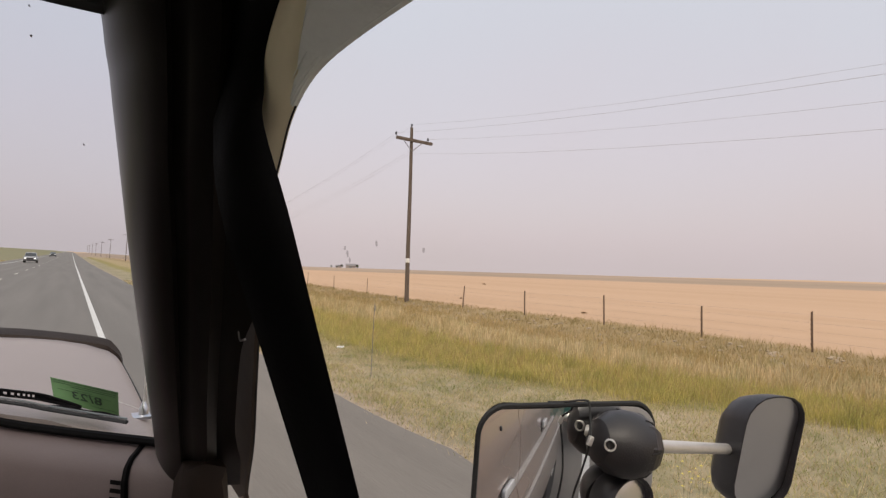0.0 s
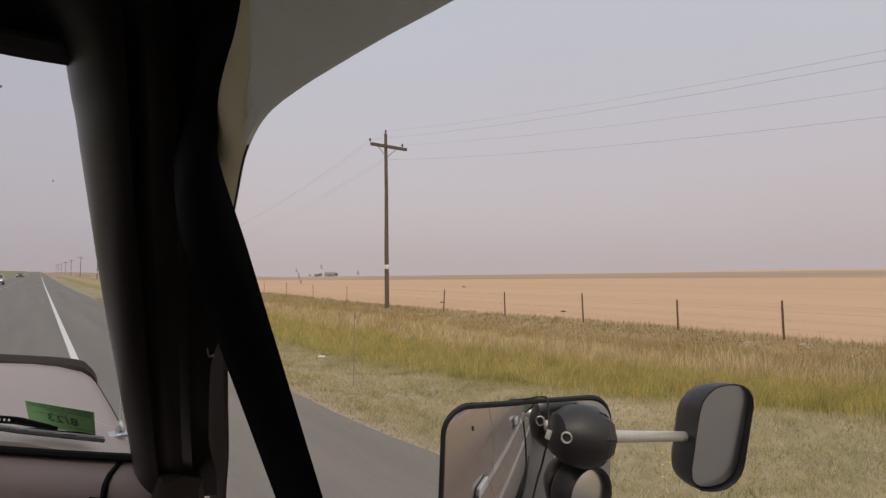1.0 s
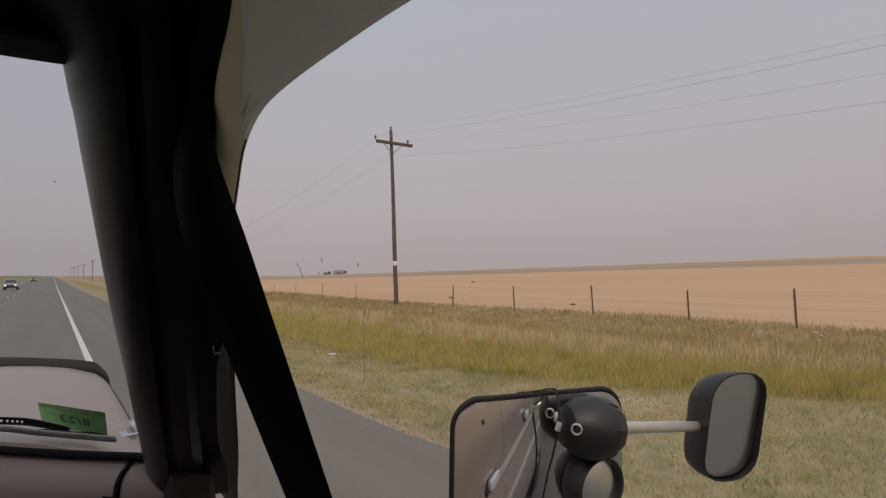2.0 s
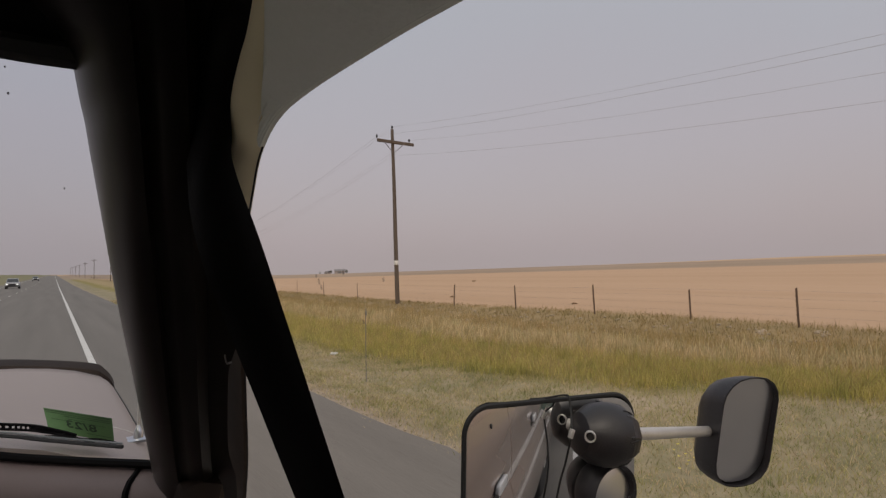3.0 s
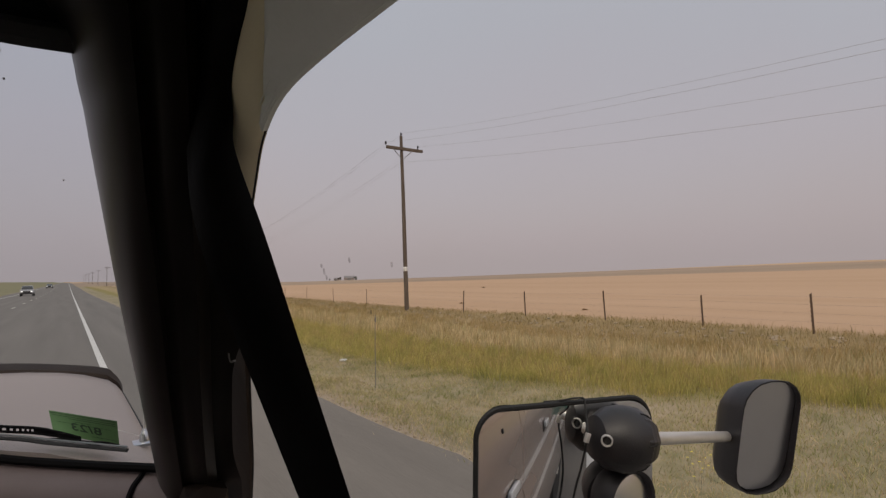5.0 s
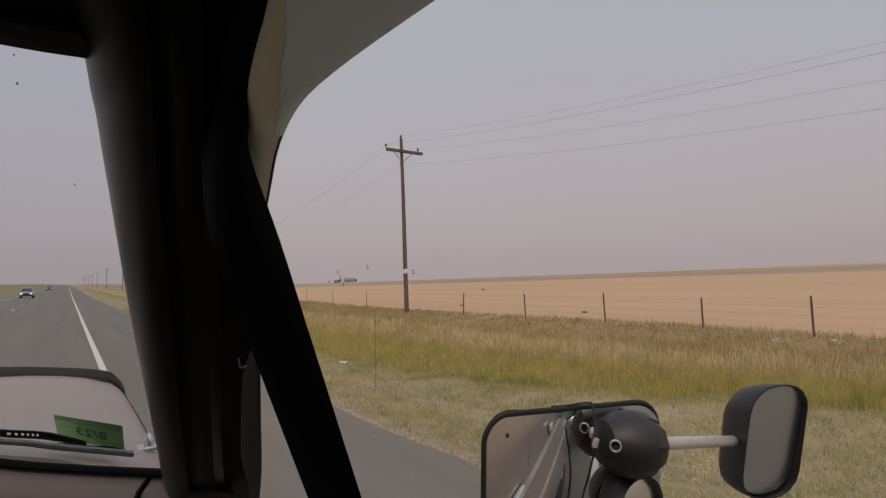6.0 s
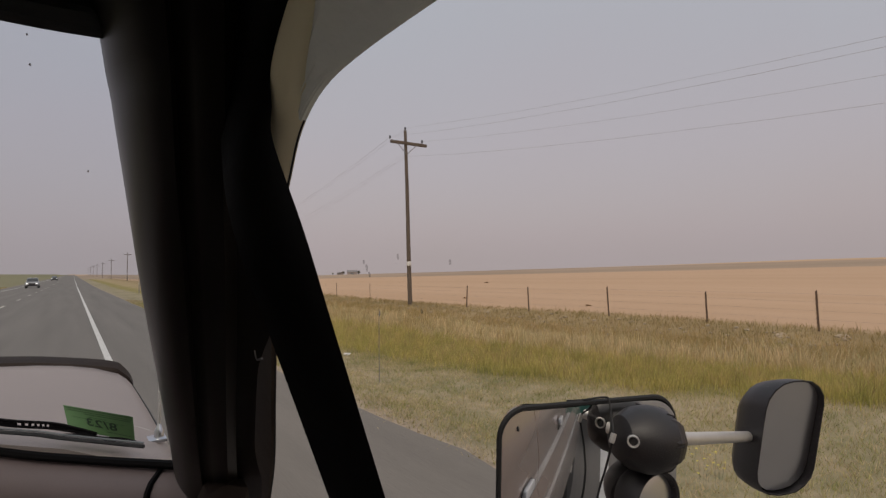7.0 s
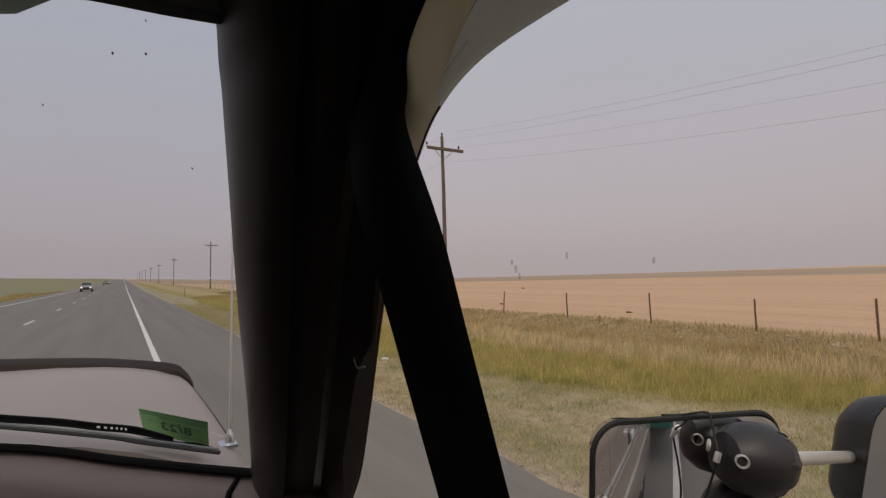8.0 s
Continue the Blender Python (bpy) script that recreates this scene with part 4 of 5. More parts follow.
part("latch", tube(smooth_path([(0.118, 0.421, 1.6830), (0.118, 0.422, 1.668), (0.118, 0.417, 1.6555), (0.118, 0.402, 1.6575)], 4), [0.0004] * 5 + [0.0006] * 4 + [0.0008] * 4, 6), WIRE, truck, "small bent metal window latch")

# dashboard along the windscreen's foot
DASH_LINE = [FOOT[0] + Vector((0.045, -0.031, -0.006))] + FOOT
DASH_PROFILE = [(0.004, 0.000), (-0.008, -0.006), (-0.020, -0.011), (-0.028, -0.018), (-0.033, -0.030), (-0.034, -0.060), (-0.030, -0.160), (0.02, -0.42)]


def dash_row(p, q, shift=0.0, profile=DASH_PROFILE):
    along = (q - p).normalized()
    fwd = Vector((along.y, -along.x, 0)).normalized()
    fwd = fwd if fwd.y > 0 else -fwd
    return [p + fwd * a + Vector((0, 0, b - 0.0085)) + along * shift for a, b in profile]


dash_rows = [dash_row(DASH_LINE[i], DASH_LINE[i + 1]) for i in range(len(DASH_LINE) - 1)]
part("dashboard", loft(dash_rows), DASH, truck, "dark brown vinyl dashboard with slotted air vent")
part("dash_seam", tube([dash_rows[2][j].lerp(dash_rows[1][j], j / 7) + Vector((-0.001, -0.002, 0.0005)) for j in range(8)], [0.0030 + 0.0002 * j for j in range(8)], 6), BLACK, truck)
for k in range(5):
    p, q = FOOT[0].lerp(FOOT[1], 0.45), FOOT[1].lerp(FOOT[2], 0.35)
    rows = [dash_row(a, FOOT[5], 0.0, [(-0.0352, -0.0285 - 0.0088 * k), (-0.0356, -0.0330 - 0.0088 * k)]) for a in (p, q)]
    part("vent_slot", loft(rows), BLACK, truck)

kick = [[(x, y, z) for x, y, z in ((0.106, 0.585 - d, 1.40), (0.112 + b, 0.580 - d, 1.513 - h), (0.128, 0.574 - d, 1.520 - h), (0.148 - b, 0.570 - d, 1.514 - h), (0.158, 0.566 - d, 1.40))] for d, b, h in ((-0.05, 0.004, 0.006), (0.0, 0.001, 0.0), (0.018, 0.001, 0.002), (0.024, 0.006, 0.012))]
part("door_corner_trim", loft(kick, closed=True, caps=True), DARK_TRIM, truck, "rounded brown trim block at the foot of the pillar")

# header, roof, and the plain inside that closes the cab
part("header_trim", loft([[p + Vector((0, -0.001, 0.002)) for p in HEAD], [p + Vector((0, -0.03, 0.028)) for p in HEAD], [p + Vector((0, -0.16, 0.050)) for p in HEAD]]), BLACK, truck)
visor = [(-0.036, 1.850), (-0.037, 1.838), (-0.044, 1.827), (-0.056, 1.8185), (-0.075, 1.8145), (-0.14, 1.812), (-0.40, 1.812), (-0.42, 1.82), (-0.42, 1.86)]
part("sun_visor", loft([[(x, 0.305 + 0.12 * (-0.03 - x), z) for x, z in visor], [(x, 0.316 + 0.12 * (-0.03 - x), z) for x, z in visor]], closed=True, caps=True), VISOR, truck, "grey-green folded sun visor")
part("headliner", box(-1.29, 0.085, -2.9, 0.34, 1.905, 1.925, 0.005), LINER, truck)
part("roof", loft([[(-1.35, y, z - 0.12), (-1.27, y, z - 0.03), (-0.95, y, z), (-0.25, y, z), (0.07, y, z - 0.03), (0.115, y, z - 0.12), (0.07, y, z - 0.05), (-1.27, y, z - 0.05)] for y, z in ((0.36, 1.955), (0.1, 1.985), (-1.4, 1.995), (-3.0, 1.97))], closed=True, caps=True), TAN, truck)
# added out of view: pale floor, rear cover and far card lighten the liner
part("cab_floor", box(-1.36, 0.17, -2.9, 0.95, 0.55, 0.60), CAB_BOUNCE, truck)
part("bounce_cover", box(-1.36, 0.17, -3.0, -0.9, 1.36, 1.38, 0.005), LINER, truck)
part("door_card", box(0.165, 0.188, -1.2, 0.70, 0.60, 1.405, 0.006), DASH, truck)
part("door_card", box(-1.388, -1.365, -1.2, 0.70, 0.60, 1.405, 0.006), CAB_BOUNCE, truck)
part("firewall", box(-1.33, 0.13, 0.90, 0.93, 0.55, 1.40), DASH, truck)

# outside panels
SIDE_PROFILE = [(0.190, 0.36), (0.238, 0.40), (0.252, 0.48), (0.258, 0.62), (0.262, 0.80), (0.262, 0.925), (0.259, 0.945), (0.239, 1.015), (0.238, 1.03), (0.243, 1.07), (0.245, 1.16), (0.238, 1.235), (0.240, 1.245), (0.232, 1.31), (0.220, 1.38), (0.208, 1.418), (0.190, 1.416), (0.200, 1.30), (0.205, 0.90), (0.180, 0.45)]


def body_side(name, y0, y1, s, label=""):
    rows = []
    for y in np.linspace(y0, y1, 4):
        rows.append([(x if s > 0 else flip(x), float(y), z) for x, z in SIDE_PROFILE])
    return part(name, loft(rows, closed=True, caps=True), GLOSS, truck, label, angle=75)


for s in (1, -1):
    front_door = body_side("front_door", -0.455, 0.70, s, "beige front door with bright metal handle")
    rear_door = body_side("rear_door", -1.42, -0.462, s, "beige rear door with bright metal handle")
    body_side("rear_quarter", -3.05, -1.427, s)
    for door, y, z in ((front_door, -0.245, 1.093), (rear_door, -1.12, 1.150)):
        x = 0.246
        cup, h = bmesh.new(), bmesh.new()
        loft([[(x + d, y + u * k, z + w * k) for u, w in rounded(0.150, 0.074, 0.026, 4)] for d, k in ((-0.004, 1.0), (0.0025, 1.0), (0.003, 0.92), (-0.0005, 0.86))], closed=True, caps=True, bm=cup)
        loft([[(x + d, y - 0.002 + u * k, z + 0.012 + w * k) for u, w in rounded(0.128, 0.042, 0.012, 3)] for d, k in ((-0.001, 0.9), (0.010, 0.97), (0.015, 1.0), (0.018, 0.92), (0.019, 0.7))], closed=True, caps=True, bm=h)
        tube([(x, y - 0.036, z - 0.014), (x + 0.006, y - 0.036, z - 0.014)], 0.008, 10, h)
        for m in (cup, h):
            if s < 0:
                m.transform(Matrix.Translation((2 * CENTRE, 0, 0)) @ Matrix.Diagonal((-1, 1, 1, 1)))
        cup = part("handle_cup", cup, SHELL, door, "dark recessed cup behind the handle")
        # near-white colour stands in for the sky glint on the lever
        part("handle", h, HANDLE_GLINT, door, "metal pull handle with its sky glint as near-white colour")
    lock = lathe([(0.009, -0.004), (0.009, 0.003), (0.006, 0.004)], pose(0.2265 if s > 0 else flip(0.2265), -0.19, 1.352, 0, 78, 0), 12)
    part("lock", lock, SHELL, front_door, "small dark lock below the window")
    # upper side behind the front door: rails, pillars and panes
    def lean_x(z, inner):
        x = 0.208 - 0.25 * (z - 1.418) - inner
        return x if s > 0 else flip(x)

    def upright(y0, y1, z0, z1, name):
        part(name, loft([[(lean_x(z0, 0), y, z0), (lean_x(z1, 0), y, z1), (lean_x(z1, 0.03), y, z1), (lean_x(z0, 0.03), y, z0)] for y in (y0, y1)], closed=True, caps=True), TAN, truck)

    upright(-3.0, -0.66, 1.785, 1.90, "roof_rail")
    upright(-3.0, -0.66, 1.416, 1.455, "waist_rail")
    for y0, y1 in ((-0.74, -0.655), (-1.66, -1.54), (-3.0, -2.84)):
        upright(y0, y1, 1.455, 1.785, "pillar")
    for y0, y1 in ((-1.54, -0.74), (-2.84, -1.66)):
        bm = bmesh.new()
        bm.faces.new([bm.verts.new((lean_x(z, 0.012), y, z)) for y, z in ((y1, 1.455), (y1, 1.785), (y0, 1.785), (y0, 1.455))])
        part("side_window", bm, GLASS, truck).visible_shadow = False
    if s < 0:
        bm = bmesh.new()
        bm.faces.new([bm.verts.new((flip(side(y, z).x), y, z)) for y, z in opening])
        far_glass = part("door_glass", bm, GLASS, truck)
        far_glass.visible_shadow = False
        part("far_pillar", tube([(flip(0.15), 0.66, 1.46), (flip(0.055), 0.33, 1.85)], 0.045, 10), TRIM, truck)
part("tailgate", box(-1.40, 0.20, -3.12, -3.04, 0.55, 1.42, 0.03), TAN, truck)
bm = bmesh.new()
bm.faces.new([bm.verts.new(p) for p in ((-1.38, -3.06, 1.42), (0.18, -3.06, 1.42), (0.09, -3.0, 1.90), (-1.29, -3.0, 1.90))])
part("rear_window", bm, GLASS, truck).visible_shadow = False

# the trailer behind the truck, seen in the door mirror
trailer = thing("travel_trailer", "towed trailer with a teal lower body behind the truck", "trailer")
for name, z0, z1, material in (("lower_body", 0.55, 1.00, TEAL), ("upper_body", 1.004, 2.45, CARWHITE)):
    part(name, loft([[(CENTRE + u, y, w) for u, w in ((-h, z0), (h, z0), (h, z1), (-h, z1))] for y, h in ((-4.05, 1.10), (-4.12, 1.165), (-8.4, 1.165), (-8.47, 1.10))], closed=True, caps=True), material, trailer)
for s in (-1, 1):
    part("drawbar", tube([(CENTRE + 0.6 * s, -4.1, 0.45), (CENTRE + 0.05 * s, -3.25, 0.45)], 0.035, 8), SHELL, trailer)
    w = part("wheel", lathe([(0.20, -0.1), (0.31, -0.1), (0.34, -0.07), (0.34, 0.07), (0.31, 0.1), (0.20, 0.1)], pose(CENTRE + 1.02 * s, -6.6, 0.34, 0, 90, 0), 18), TYRE, trailer)
    part("rim", lathe([(0.05, -0.105), (0.19, -0.09), (0.19, 0.09), (0.05, 0.105)], pose(CENTRE + 1.02 * s, -6.6, 0.34, 0, 90, 0), 14), ALU, w)

# bonnet and cowl: one gently crowned skin, dropping over its rounded right and left edges
BONNET_X = [0.124, 0.119, 0.111, 0.097, 0.05, 0.0, -0.06, -0.15, -0.35, -0.60]
BONNET_X = BONNET_X + [flip(x) for x in reversed(BONNET_X[:-1])]


def bonnet_z(x, y):
    x = max(x, flip(x))
    crown = 0.042 * (1 - math.exp(-max(0.0, 0.111 - x) / 0.11))
    edge = -0.022 * max(0.0, (x - 0.107) / 0.018) ** 1.2 if x > 0.107 else 0.0
    return 1.491 + crown + edge - 0.034 * max(0.0, y - 1.05) ** 1.6


def bonnet_front(x):
    d = max(0.0, 0.124 - max(x, flip(x)))
    return 1.39 + 0.13 * (1 - math.exp(-d / 0.022)) + 0.13 * (1 - math.exp(-d / 0.2))


def bonnet_back(x):
    """just in front of the windscreen's foot"""
    xx = max(x, flip(x))
    pts = FOOT[: len(FOOT) // 2 + 1]
    return float(np.interp(-xx, [-p.x for p in pts], [p.y for p in pts])) + 0.004


rows = [[(x, bonnet_back(x) + 0.002, bonnet_z(x, bonnet_back(x)) - 0.03) for x in BONNET_X]]
for k in range(13):
    rows.append([])
    for x in BONNET_X:
        b, fr = bonnet_back(x), bonnet_front(x)
        y = b + (fr - b) * k / 12
        rows[-1].append((x, y, bonnet_z(x, y)))
rows.append([(x, bonnet_front(x) + 0.03, bonnet_z(x, bonnet_front(x)) - 0.035) for x in BONNET_X])
rows.append([(x, bonnet_front(x) + 0.035, 1.20) for x in BONNET_X])
bonnet = part("bonnet", loft(rows), TAN, truck, "broad beige bonnet with rounded edges", angle=60)
cut = [(x, 0.888 + 0.98 * (0.1045 - x), bonnet_z(x, 0.888 + 0.98 * (0.1045 - x)) + 0.0003) for x in np.linspace(0.118, 0.062, 6)]
part("cowl_gap", tube(cut, 0.0003, 5), WHITE, bonnet)
part("edge_gap", tube([(0.1195, y, bonnet_z(0.1195, y) + 0.0005) for y in np.linspace(0.90, 1.40, 9)], 0.0016, 5), RUBBER, bonnet)
for s in (1, -1):
    wing = [[(x if s > 0 else flip(x), y, z) for x, z in ((0.123, 1.466 + dz), (0.134, 1.40 + dz), (0.150, 1.30), (0.205, 1.20), (0.225, 1.05), (0.222, 0.72), (0.18, 0.60), (0.10, 0.60), (0.10, 1.40))] for y, dz in ((0.70, 0.0), (1.1, 0.0), (1.43, -0.01), (1.52, -0.06))]
    part("wing", loft(wing, closed=True, caps=True), TAN, truck)
    for y in (1.02, -2.2):
        w = part("wheel", lathe([(0.22, -0.12), (0.37, -0.12), (0.41, -0.08), (0.42, 0.0), (0.41, 0.08), (0.37, 0.12), (0.22, 0.12)], pose(0.115 if s > 0 else flip(0.115), y, 0.42, 0, 90, 0), 28), TYRE, truck)
        part("rim", lathe([(0.05, -0.125), (0.21, -0.10), (0.21, 0.10), (0.05, 0.125)], pose(0.115 if s > 0 else flip(0.115), y, 0.42, 0, 90, 0), 20), ALU, w)
part("front_bumper", box(-1.40, 0.20, 1.62, 1.78, 0.62, 0.82, 0.03), SHELL, truck)
part("grille", box(-1.25, 0.05, 1.60, 1.66, 0.85, 1.25, 0.02), SHELL, truck)

# smoked deflector along the bonnet's front edge
def both_sides(points):
    half = smooth_path(points, 5)
    return half + [Vector((flip(p.x), p.y, p.z)) for p in reversed(half[:-1])]


guard_foot = both_sides([(0.1205, 1.390, 1.4640), (0.1160, 1.461, 1.4725), (0.1020, 1.505, 1.4790), (0.0850, 1.532, 1.4840), (0.0, 1.575, 1.4970), (-0.107, 1.614, 1.5070), (-0.34, 1.660, 1.5190), (-0.60, 1.670, 1.522)])
guard_top = both_sides([(0.1215, 1.400, 1.4655), (0.1230, 1.480, 1.4790), (0.1120, 1.5350, 1.4945), (0.0900, 1.585, 1.5065), (0.0, 1.645, 1.5175), (-0.12, 1.696, 1.5270), (-0.365, 1.720, 1.5400), (-0.60, 1.730, 1.543)])
rows = []
for p, q in zip(guard_foot, guard_top):
    rows.append([p + Vector((0, 0, -0.02)), p.lerp(q, 0.35) + Vector((0, -0.002, 0.003)), q, q + Vector((0, 0.006, -0.001)), p + Vector((0, 0.012, -0.02))])
part("deflector", loft(rows, closed=True, caps=True), SMOKED, truck, "dark smoked plastic bonnet deflector")

# aerial, wiper, card
aerial = part("aerial", tube([(0.1054, 0.8436, 1.4923), (0.1062, 0.8448, 1.5273), (0.1134, 0.8476, 2.2572)], [0.0024, 0.0017, 0.0011], 6), ALU, truck, "thin whip aerial on a chrome foot")
foot = box(-0.018, 0.012, -0.015, 0.015, 0.0, 0.0045, 0.0018, m=Matrix.Translation((0.1020, 0.8436, 1.4930)))
lathe([(0.0062, 0.0), (0.0058, 0.009), (0.0040, 0.013), (0.0022, 0.018)], Matrix.Translation((0.1054, 0.8436, 1.4965)), 16, foot)
part("foot", foot, DULL, aerial, "grey metal aerial foot")
blade_line = smooth_path([(0.0767, 0.7347, 1.5181), (0.0367, 0.7617, 1.5242), (-0.0033, 0.7887, 1.5304), (-0.0442, 0.8147, 1.5376), (-0.1902, 0.8987, 1.5553), (-0.3201, 0.9336, 1.5632)], 4)
wiper = part("wiper_blade", tube(blade_line, 0.0029, 8, flat=0.8), RUBBER, truck, "black windscreen wiper lying on the glass")
part("rail", tube([p + Vector((0, 0.002, 0.0036)) for p in blade_line], 0.0013, 6), CARDARK, wiper, "grey steel back of the wiper blade")
arm_line = smooth_path([(0.0318, 0.7748, 1.5317), (0.0098, 0.7898, 1.5373), (-0.0122, 0.8048, 1.5424), (-0.0452, 0.8258, 1.5460), (-0.1101, 0.8687, 1.5538), (-0.2901, 0.9587, 1.5698), (-0.4901, 0.9985, 1.5712)], 6)
arm = bmesh.new()
thin = [min(1.0, 0.25 + k / 12) for k in range(len(arm_line))]
tube([p + Vector((0, 0, 0.0030 * h)) for p, h in zip(arm_line, thin)], [0.0012, 0.0014, 0.0016] + [0.0018] * (len(arm_line) - 3), 8, arm)
tube([p + Vector((0, 0, -0.0030 * h)) for p, h in zip(arm_line, thin)], [0.0010, 0.0012, 0.0015] + [0.0017] * (len(arm_line) - 3), 8, arm)
for k in range(0, len(arm_line) - 1):
    j = 0.5 if 12 <= k < 18 else 1.0
    p, q = arm_line[k], arm_line[k].lerp(arm_line[k + 1], j)
    loft([[c + Vector((0, e, h * thin[k])) for e, h in ((-0.0012, -0.003), (0.0012, -0.003), (0.0012, 0.003), (-0.0012, 0.003))] for c in (p, q)], closed=True, caps=True, bm=arm)
part("arm", arm, BLACK, wiper, "slotted black wiper arm")
for pts in (((0.0697, 0.7467, 1.5216), (0.0547, 0.7587, 1.5256), (0.0397, 0.7687, 1.5267), (0.0248, 0.7767, 1.5298)), ((0.0497, 0.7607, 1.5231), (0.0377, 0.7687, 1.5267), (0.0198, 0.7807, 1.5313), (-0.0002, 0.7927, 1.5324))):
    part("bridge", tube(smooth_path(pts, 4), 0.0017, 6), BLACK, wiper)

card = thing("permit_card", "green paper card behind the wiper on the bonnet's edge", "card")
tl, tr, br, bl = Vector((-0.0018, 0.8750, 1.5515)), Vector((0.0682, 0.7656, 1.5474)), Vector((0.0722, 0.7867, 1.5116)), Vector((0.0044, 0.8435, 1.5270))


def on_card(u, v, lift=0.0):
    n = (tr - tl).cross(bl - tl).normalized()
    n = n if n.y < 0 else -n
    return tl.lerp(tr, u).lerp(bl.lerp(br, u), v) + n * lift


part("sheet", loft([[on_card(u / 8, v / 5, 0.0) for u in range(9)] for v in range(6)] + [[on_card(u / 8, 1, -0.0006) for u in range(9)]]), GREEN, card)
for u0, u1, v0, v1 in ((0.02, 0.98, 0.06, 0.085), (0.04, 0.97, 0.150, 0.170), (0.30, 0.97, 0.225, 0.245), (0.36, 0.62, 0.335, 0.350), (0.10, 0.90, 0.42, 0.432), (0.60, 0.97, 0.82, 0.835)):
    part("ink_bar", loft([[on_card(u0, v0, 0.0007), on_card(u1, v0, 0.0007)], [on_card(u0, v1, 0.0007), on_card(u1, v1, 0.0007)]]), INK, card)
written = bpy.data.curves.new("written", "FONT")
written.body, written.align_x, written.align_y, written.size = "8/23", "CENTER", "CENTER", 1.0
written.offset, written.space_character, written.resolution_u = 0.022, 1.1, 3
holder = new("written", written)
bpy.context.view_layer.update()
letters = bpy.data.meshes.new_from_object(holder.evaluated_get(bpy.context.evaluated_depsgraph_get()))
bpy.data.objects.remove(holder)
bm = bmesh.new()
bm.from_mesh(letters)
for v in bm.verts:
    v.co = on_card(0.535 - v.co.x * 0.24, 0.545 - v.co.y * 0.42 + 0.05 * (0.5 - v.co.x * 0.3), 0.0007)
part("ink_writing", bm, INK, card, "dark handwritten date showing through the card")

# door mirror with its clamp-on towing mirror
MIRROR_W, MIRROR_H = 0.2385, 0.2422
seat = facing((0.4877, 0.4219, 1.4467), (0.9645, -0.2622, -0.0313), (-0.263, -0.9645, -0.0228))
hull = [[seat @ Vector((max(x, -MIRROR_W / 2 + inset) * 0.99 + 0.3 * inset, min(y, MIRROR_H / 2 - 0.6 * inset), back)) for x, y in rounded(MIRROR_W - 0.01, MIRROR_H - 0.01, 0.036, 8)] for back, inset in ((-0.036, 0.034), (-0.044, 0.044), (-0.056, 0.066), (-0.064, 0.085))]
mirror = part("door_mirror", loft(hull, closed=True, caps=True), SHELL, truck, "black framed rectangular door mirror", angle=50)
rim = []
for inset, lift in ((0.010, -0.010), (0.003, -0.004), (0.0, 0.0), (0.0016, 0.0030), (0.0042, 0.0032), (0.0062, 0.0008), (0.0080, -0.010)):
    rim.append([seat @ Vector((x, y, lift)) for x, y in rounded(MIRROR_W - 2 * inset, MIRROR_H - 2 * inset, 0.034 - inset * 0.8, 8)])
part("rim", loft(rim, closed=True), RUBBER, mirror)
tilt = seat @ Matrix.Translation((0.0080, 0, -0.006)) @ pose(0, 0, 0, 2.3, -10.3, 0) @ Matrix.Translation((-0.0035, 0, 0))
bulge = [[tilt @ Vector((x * k / 36, y * k / 36, -((x * k / 36 - 0.0035) ** 2 + (y * k / 36) ** 2) / (2 * 1.3))) for x, y in dense(rounded(MIRROR_W - 0.0215, MIRROR_H - 0.012, 0.031, 8), 0.008)] for k in range(1, 37)]
bm = loft(bulge, closed=True)
bm.faces.new([v for v in bm.verts if any((v.co - p).length < 1e-7 for p in bulge[0])])
part("mirror_glass", bm, MIRROR, mirror, "gently bulged mirror glass showing the beige truck side", angle=80)
part("mirror_stalk", tube(smooth_path([(0.225, 0.54, 1.38), (0.30, 0.51, 1.375), (0.37, 0.48, 1.385), (0.44, 0.455, 1.41)], 4), [0.022] * 13, 10), SHELL, mirror)
spot = seat @ Matrix.Translation((0.062, 0.006, -0.004)) @ pose(0, 0, 0, 0, 10, 0) @ Matrix.Scale(1.2, 4)
blind = part("blind_spot_mirror", lathe([(0.028, 0.0), (0.031, 0.006), (0.0315, 0.026), (0.0300, 0.0290), (0.0275, 0.0275), (0.0262, 0.022)], spot, 32), SHELL, mirror, "round black stick-on mirror")
part("bulged_glass", lathe([(0.0262, 0.0222), (0.021, 0.0238), (0.013, 0.0252), (0.004, 0.0258)], spot, 32), DULL, blind)

# vinyl-covered clamp, aluminium arm, oval mirror
clamp_at = Vector((0.5265, 0.3765, 1.5268))
clamp_pose = facing(clamp_at, (0, 0, 1), (0.62, -0.22, -0.10)) @ Matrix.Scale(0.98, 4)
clamp = part("clamp_cover", lathe([(0.010, -0.038), (0.024, -0.033), (0.034, -0.018), (0.0375, 0.0), (0.0370, 0.010), (0.0345, 0.020), (0.028, 0.026), (0.010, 0.028)], clamp_pose, 24), COVER, truck, "black vinyl cap over the towing mirror clamp", angle=24)
part("cap", lathe([(0.0352, 0.0125), (0.0364, 0.0145), (0.0352, 0.0205), (0.0318, 0.0275), (0.0262, 0.0355), (0.0165, 0.0415), (0.004, 0.0435)], clamp_pose, 9), COVER, clamp, "stiff faceted vinyl cap", angle=8)
for a in range(6):
    an = 2 * math.pi * a / 6 + 0.4
    part("pleat", tube([clamp_pose @ Vector((r * math.cos(an + d), r * math.sin(an + d), h)) for r, d, h in ((0.0290, 0.0, 0.0300), (0.0335, 0.06, 0.0225), (0.0370, 0.09, 0.0120))], [0.0006, 0.0014, 0.0005], 5), RUBBER, clamp)
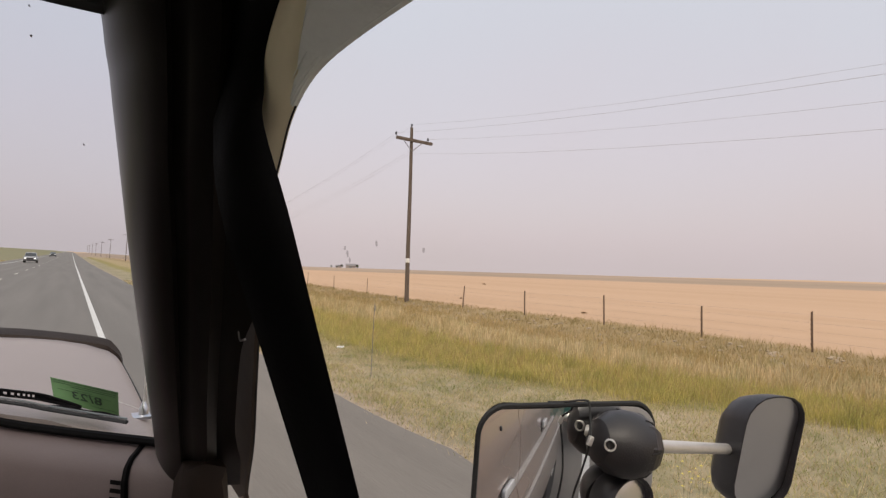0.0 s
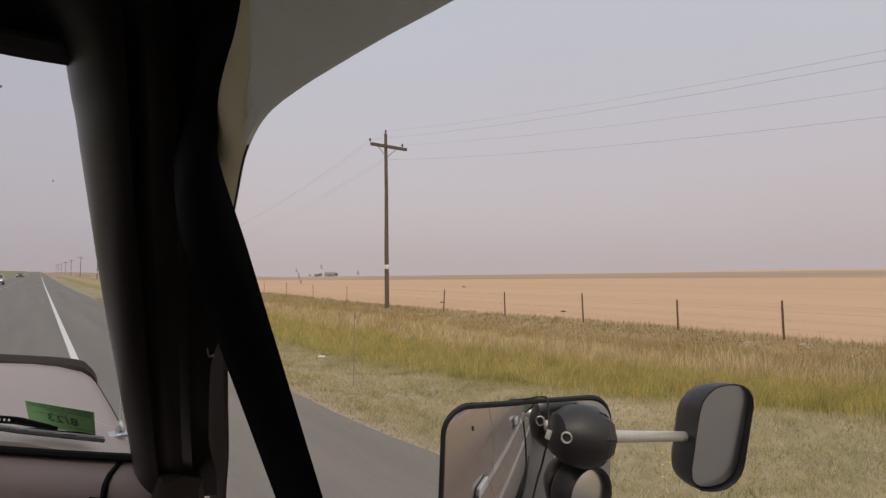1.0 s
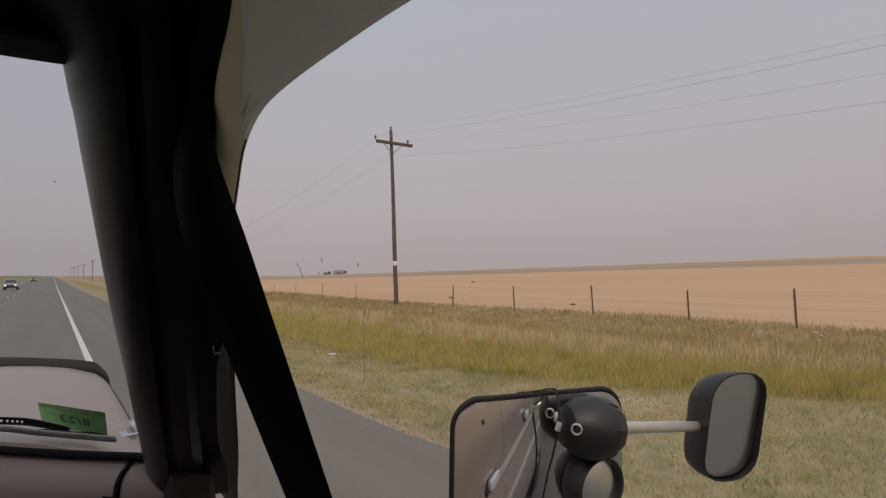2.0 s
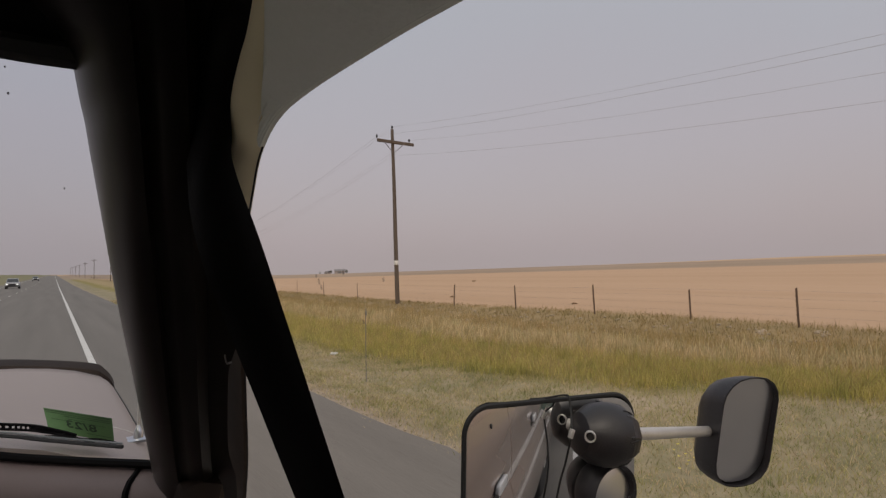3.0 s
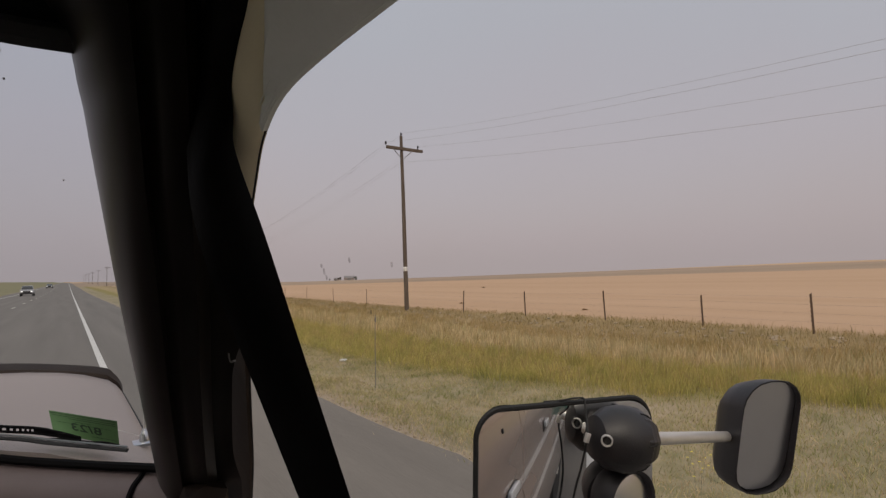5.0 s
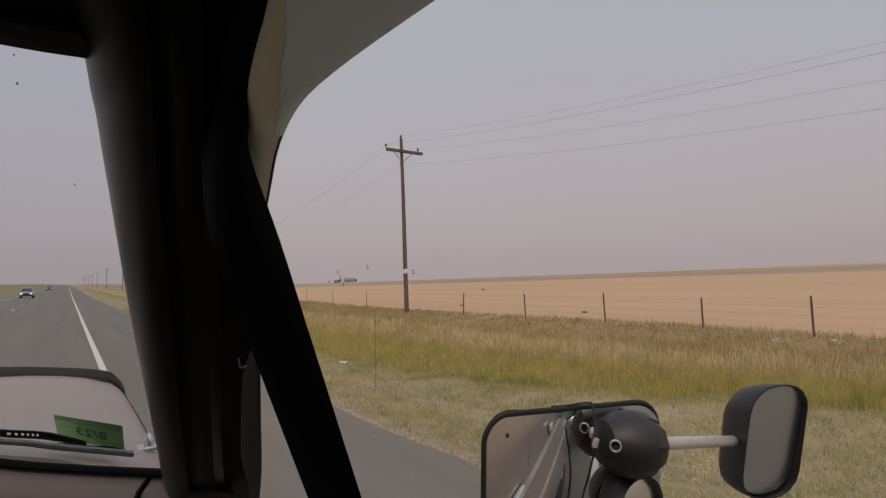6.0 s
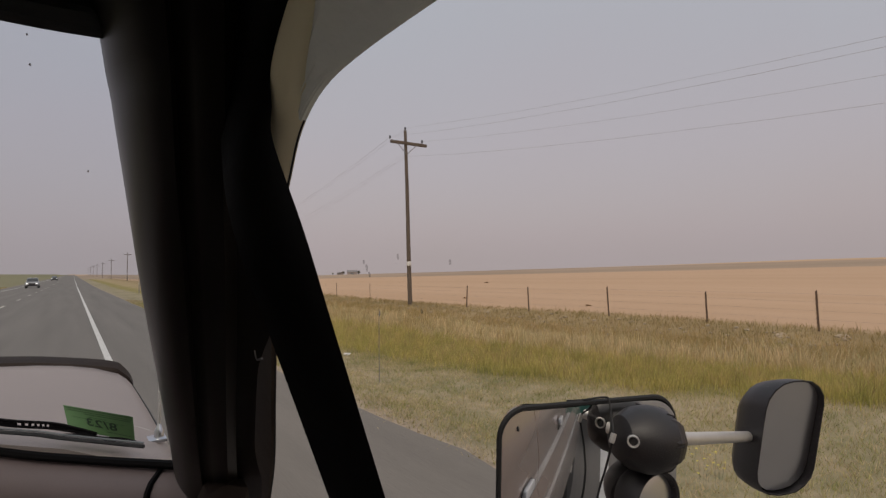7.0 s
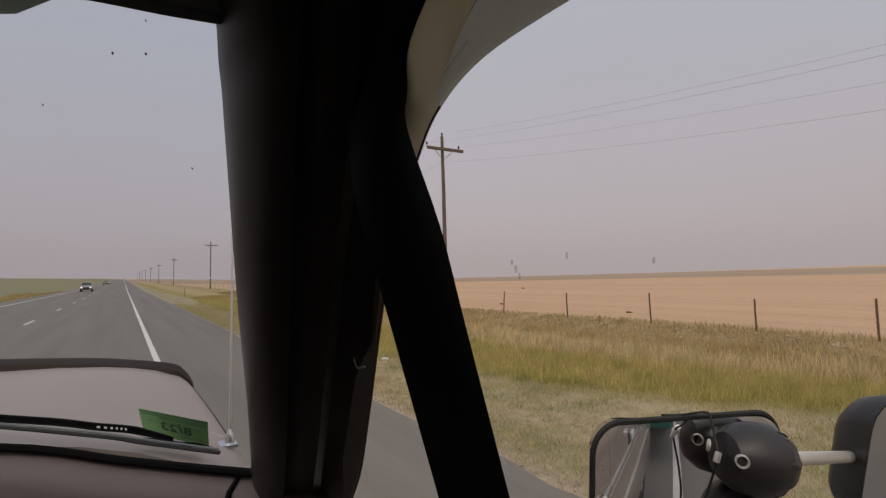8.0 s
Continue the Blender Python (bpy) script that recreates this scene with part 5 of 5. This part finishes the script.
for d, out in (((-0.0395, -0.0132, 0.0080), (-0.80, -0.58, 0.12)), ((-0.0215, 0.0318, 0.0088), (-0.42, 0.90, 0.13))):
    part("eyelet", lathe([(0.0064, -0.006), (0.0064, 0.0010), (0.0057, 0.0020), (0.0047, 0.0008), (0.0045, -0.006)], facing(clamp_at + Vector(d), (0, 0, 1), out), 20), ALU, clamp, "bright metal eyelet")
cord_line = [(-0.020, 0.1160, -0.020), (-0.016, 0.1200, -0.004), (-0.006, 0.1225, 0.003), (0.0016, 0.1240, 0.0055), (0.0110, 0.1246, 0.0080), (0.0135, 0.1225, 0.0120), (0.0095, 0.1045, 0.0220), (0.0004, 0.0888, 0.0360), (0.0021, 0.0508, 0.0220), (-0.0008, 0.0089, 0.0100), (-0.022, -0.1120, 0.006), (-0.023, -0.1225, -0.004)]
part("cord", tube(smooth_path([seat @ Vector(p) for p in cord_line], 5), 0.0012, 6), RUBBER, mirror, "black elastic cord round the mirror")
lock_at = seat @ Matrix.Translation((0.0004, 0.0888, 0.0360)) @ pose(0, 0, 0, 0, 0, -20)
part("cord_lock", box(-0.0024, 0.0024, -0.0052, 0.0052, -0.0024, 0.0024, 0.0008, m=lock_at), ALU, mirror, "small bright metal cord clip")
ARM_A, ARM_B = Vector((0.540, 0.372, 1.5240)), Vector((0.8734, 0.4243, 1.4500))
part("extension_arm", tube([ARM_A, ARM_A.lerp(ARM_B, 0.5), ARM_B], 0.0078, 14), ALU, truck, "round aluminium extension arm")
oval_m = facing((0.8816, 0.3756, 1.4560), (0.903, -0.4296, -0.0033), (-0.42, -0.8812, -0.217))
shell = []
for d, sc in ((-0.070, 0.55), (-0.066, 0.78), (-0.052, 0.93), (-0.028, 0.99), (-0.002, 1.0), (0.0, 0.994), (0.0, 0.972), (-0.030, 0.955)):
    shell.append([oval_m @ Vector((x * sc, y * sc + 0.33 * d, d)) for x, y in rounded(0.0990, 0.186, 0.0415, 4)])
oval = part("towing_mirror", loft(shell, closed=True, caps=True), SHELL, truck, "black oval clamp-on towing mirror", angle=55)
bm = bmesh.new()
oval_tilt = oval_m @ Matrix.Translation((0.0, 0, -0.0065)) @ pose(0, 0, 0, 1.5, 5.5, 0)
bm.faces.new([bm.verts.new(oval_tilt @ Vector((x, y, 0.0))) for x, y in rounded(0.0942, 0.177, 0.0390, 4)])
part("mirror_glass", bm, DULL, oval, "dusty grey mirror glass")
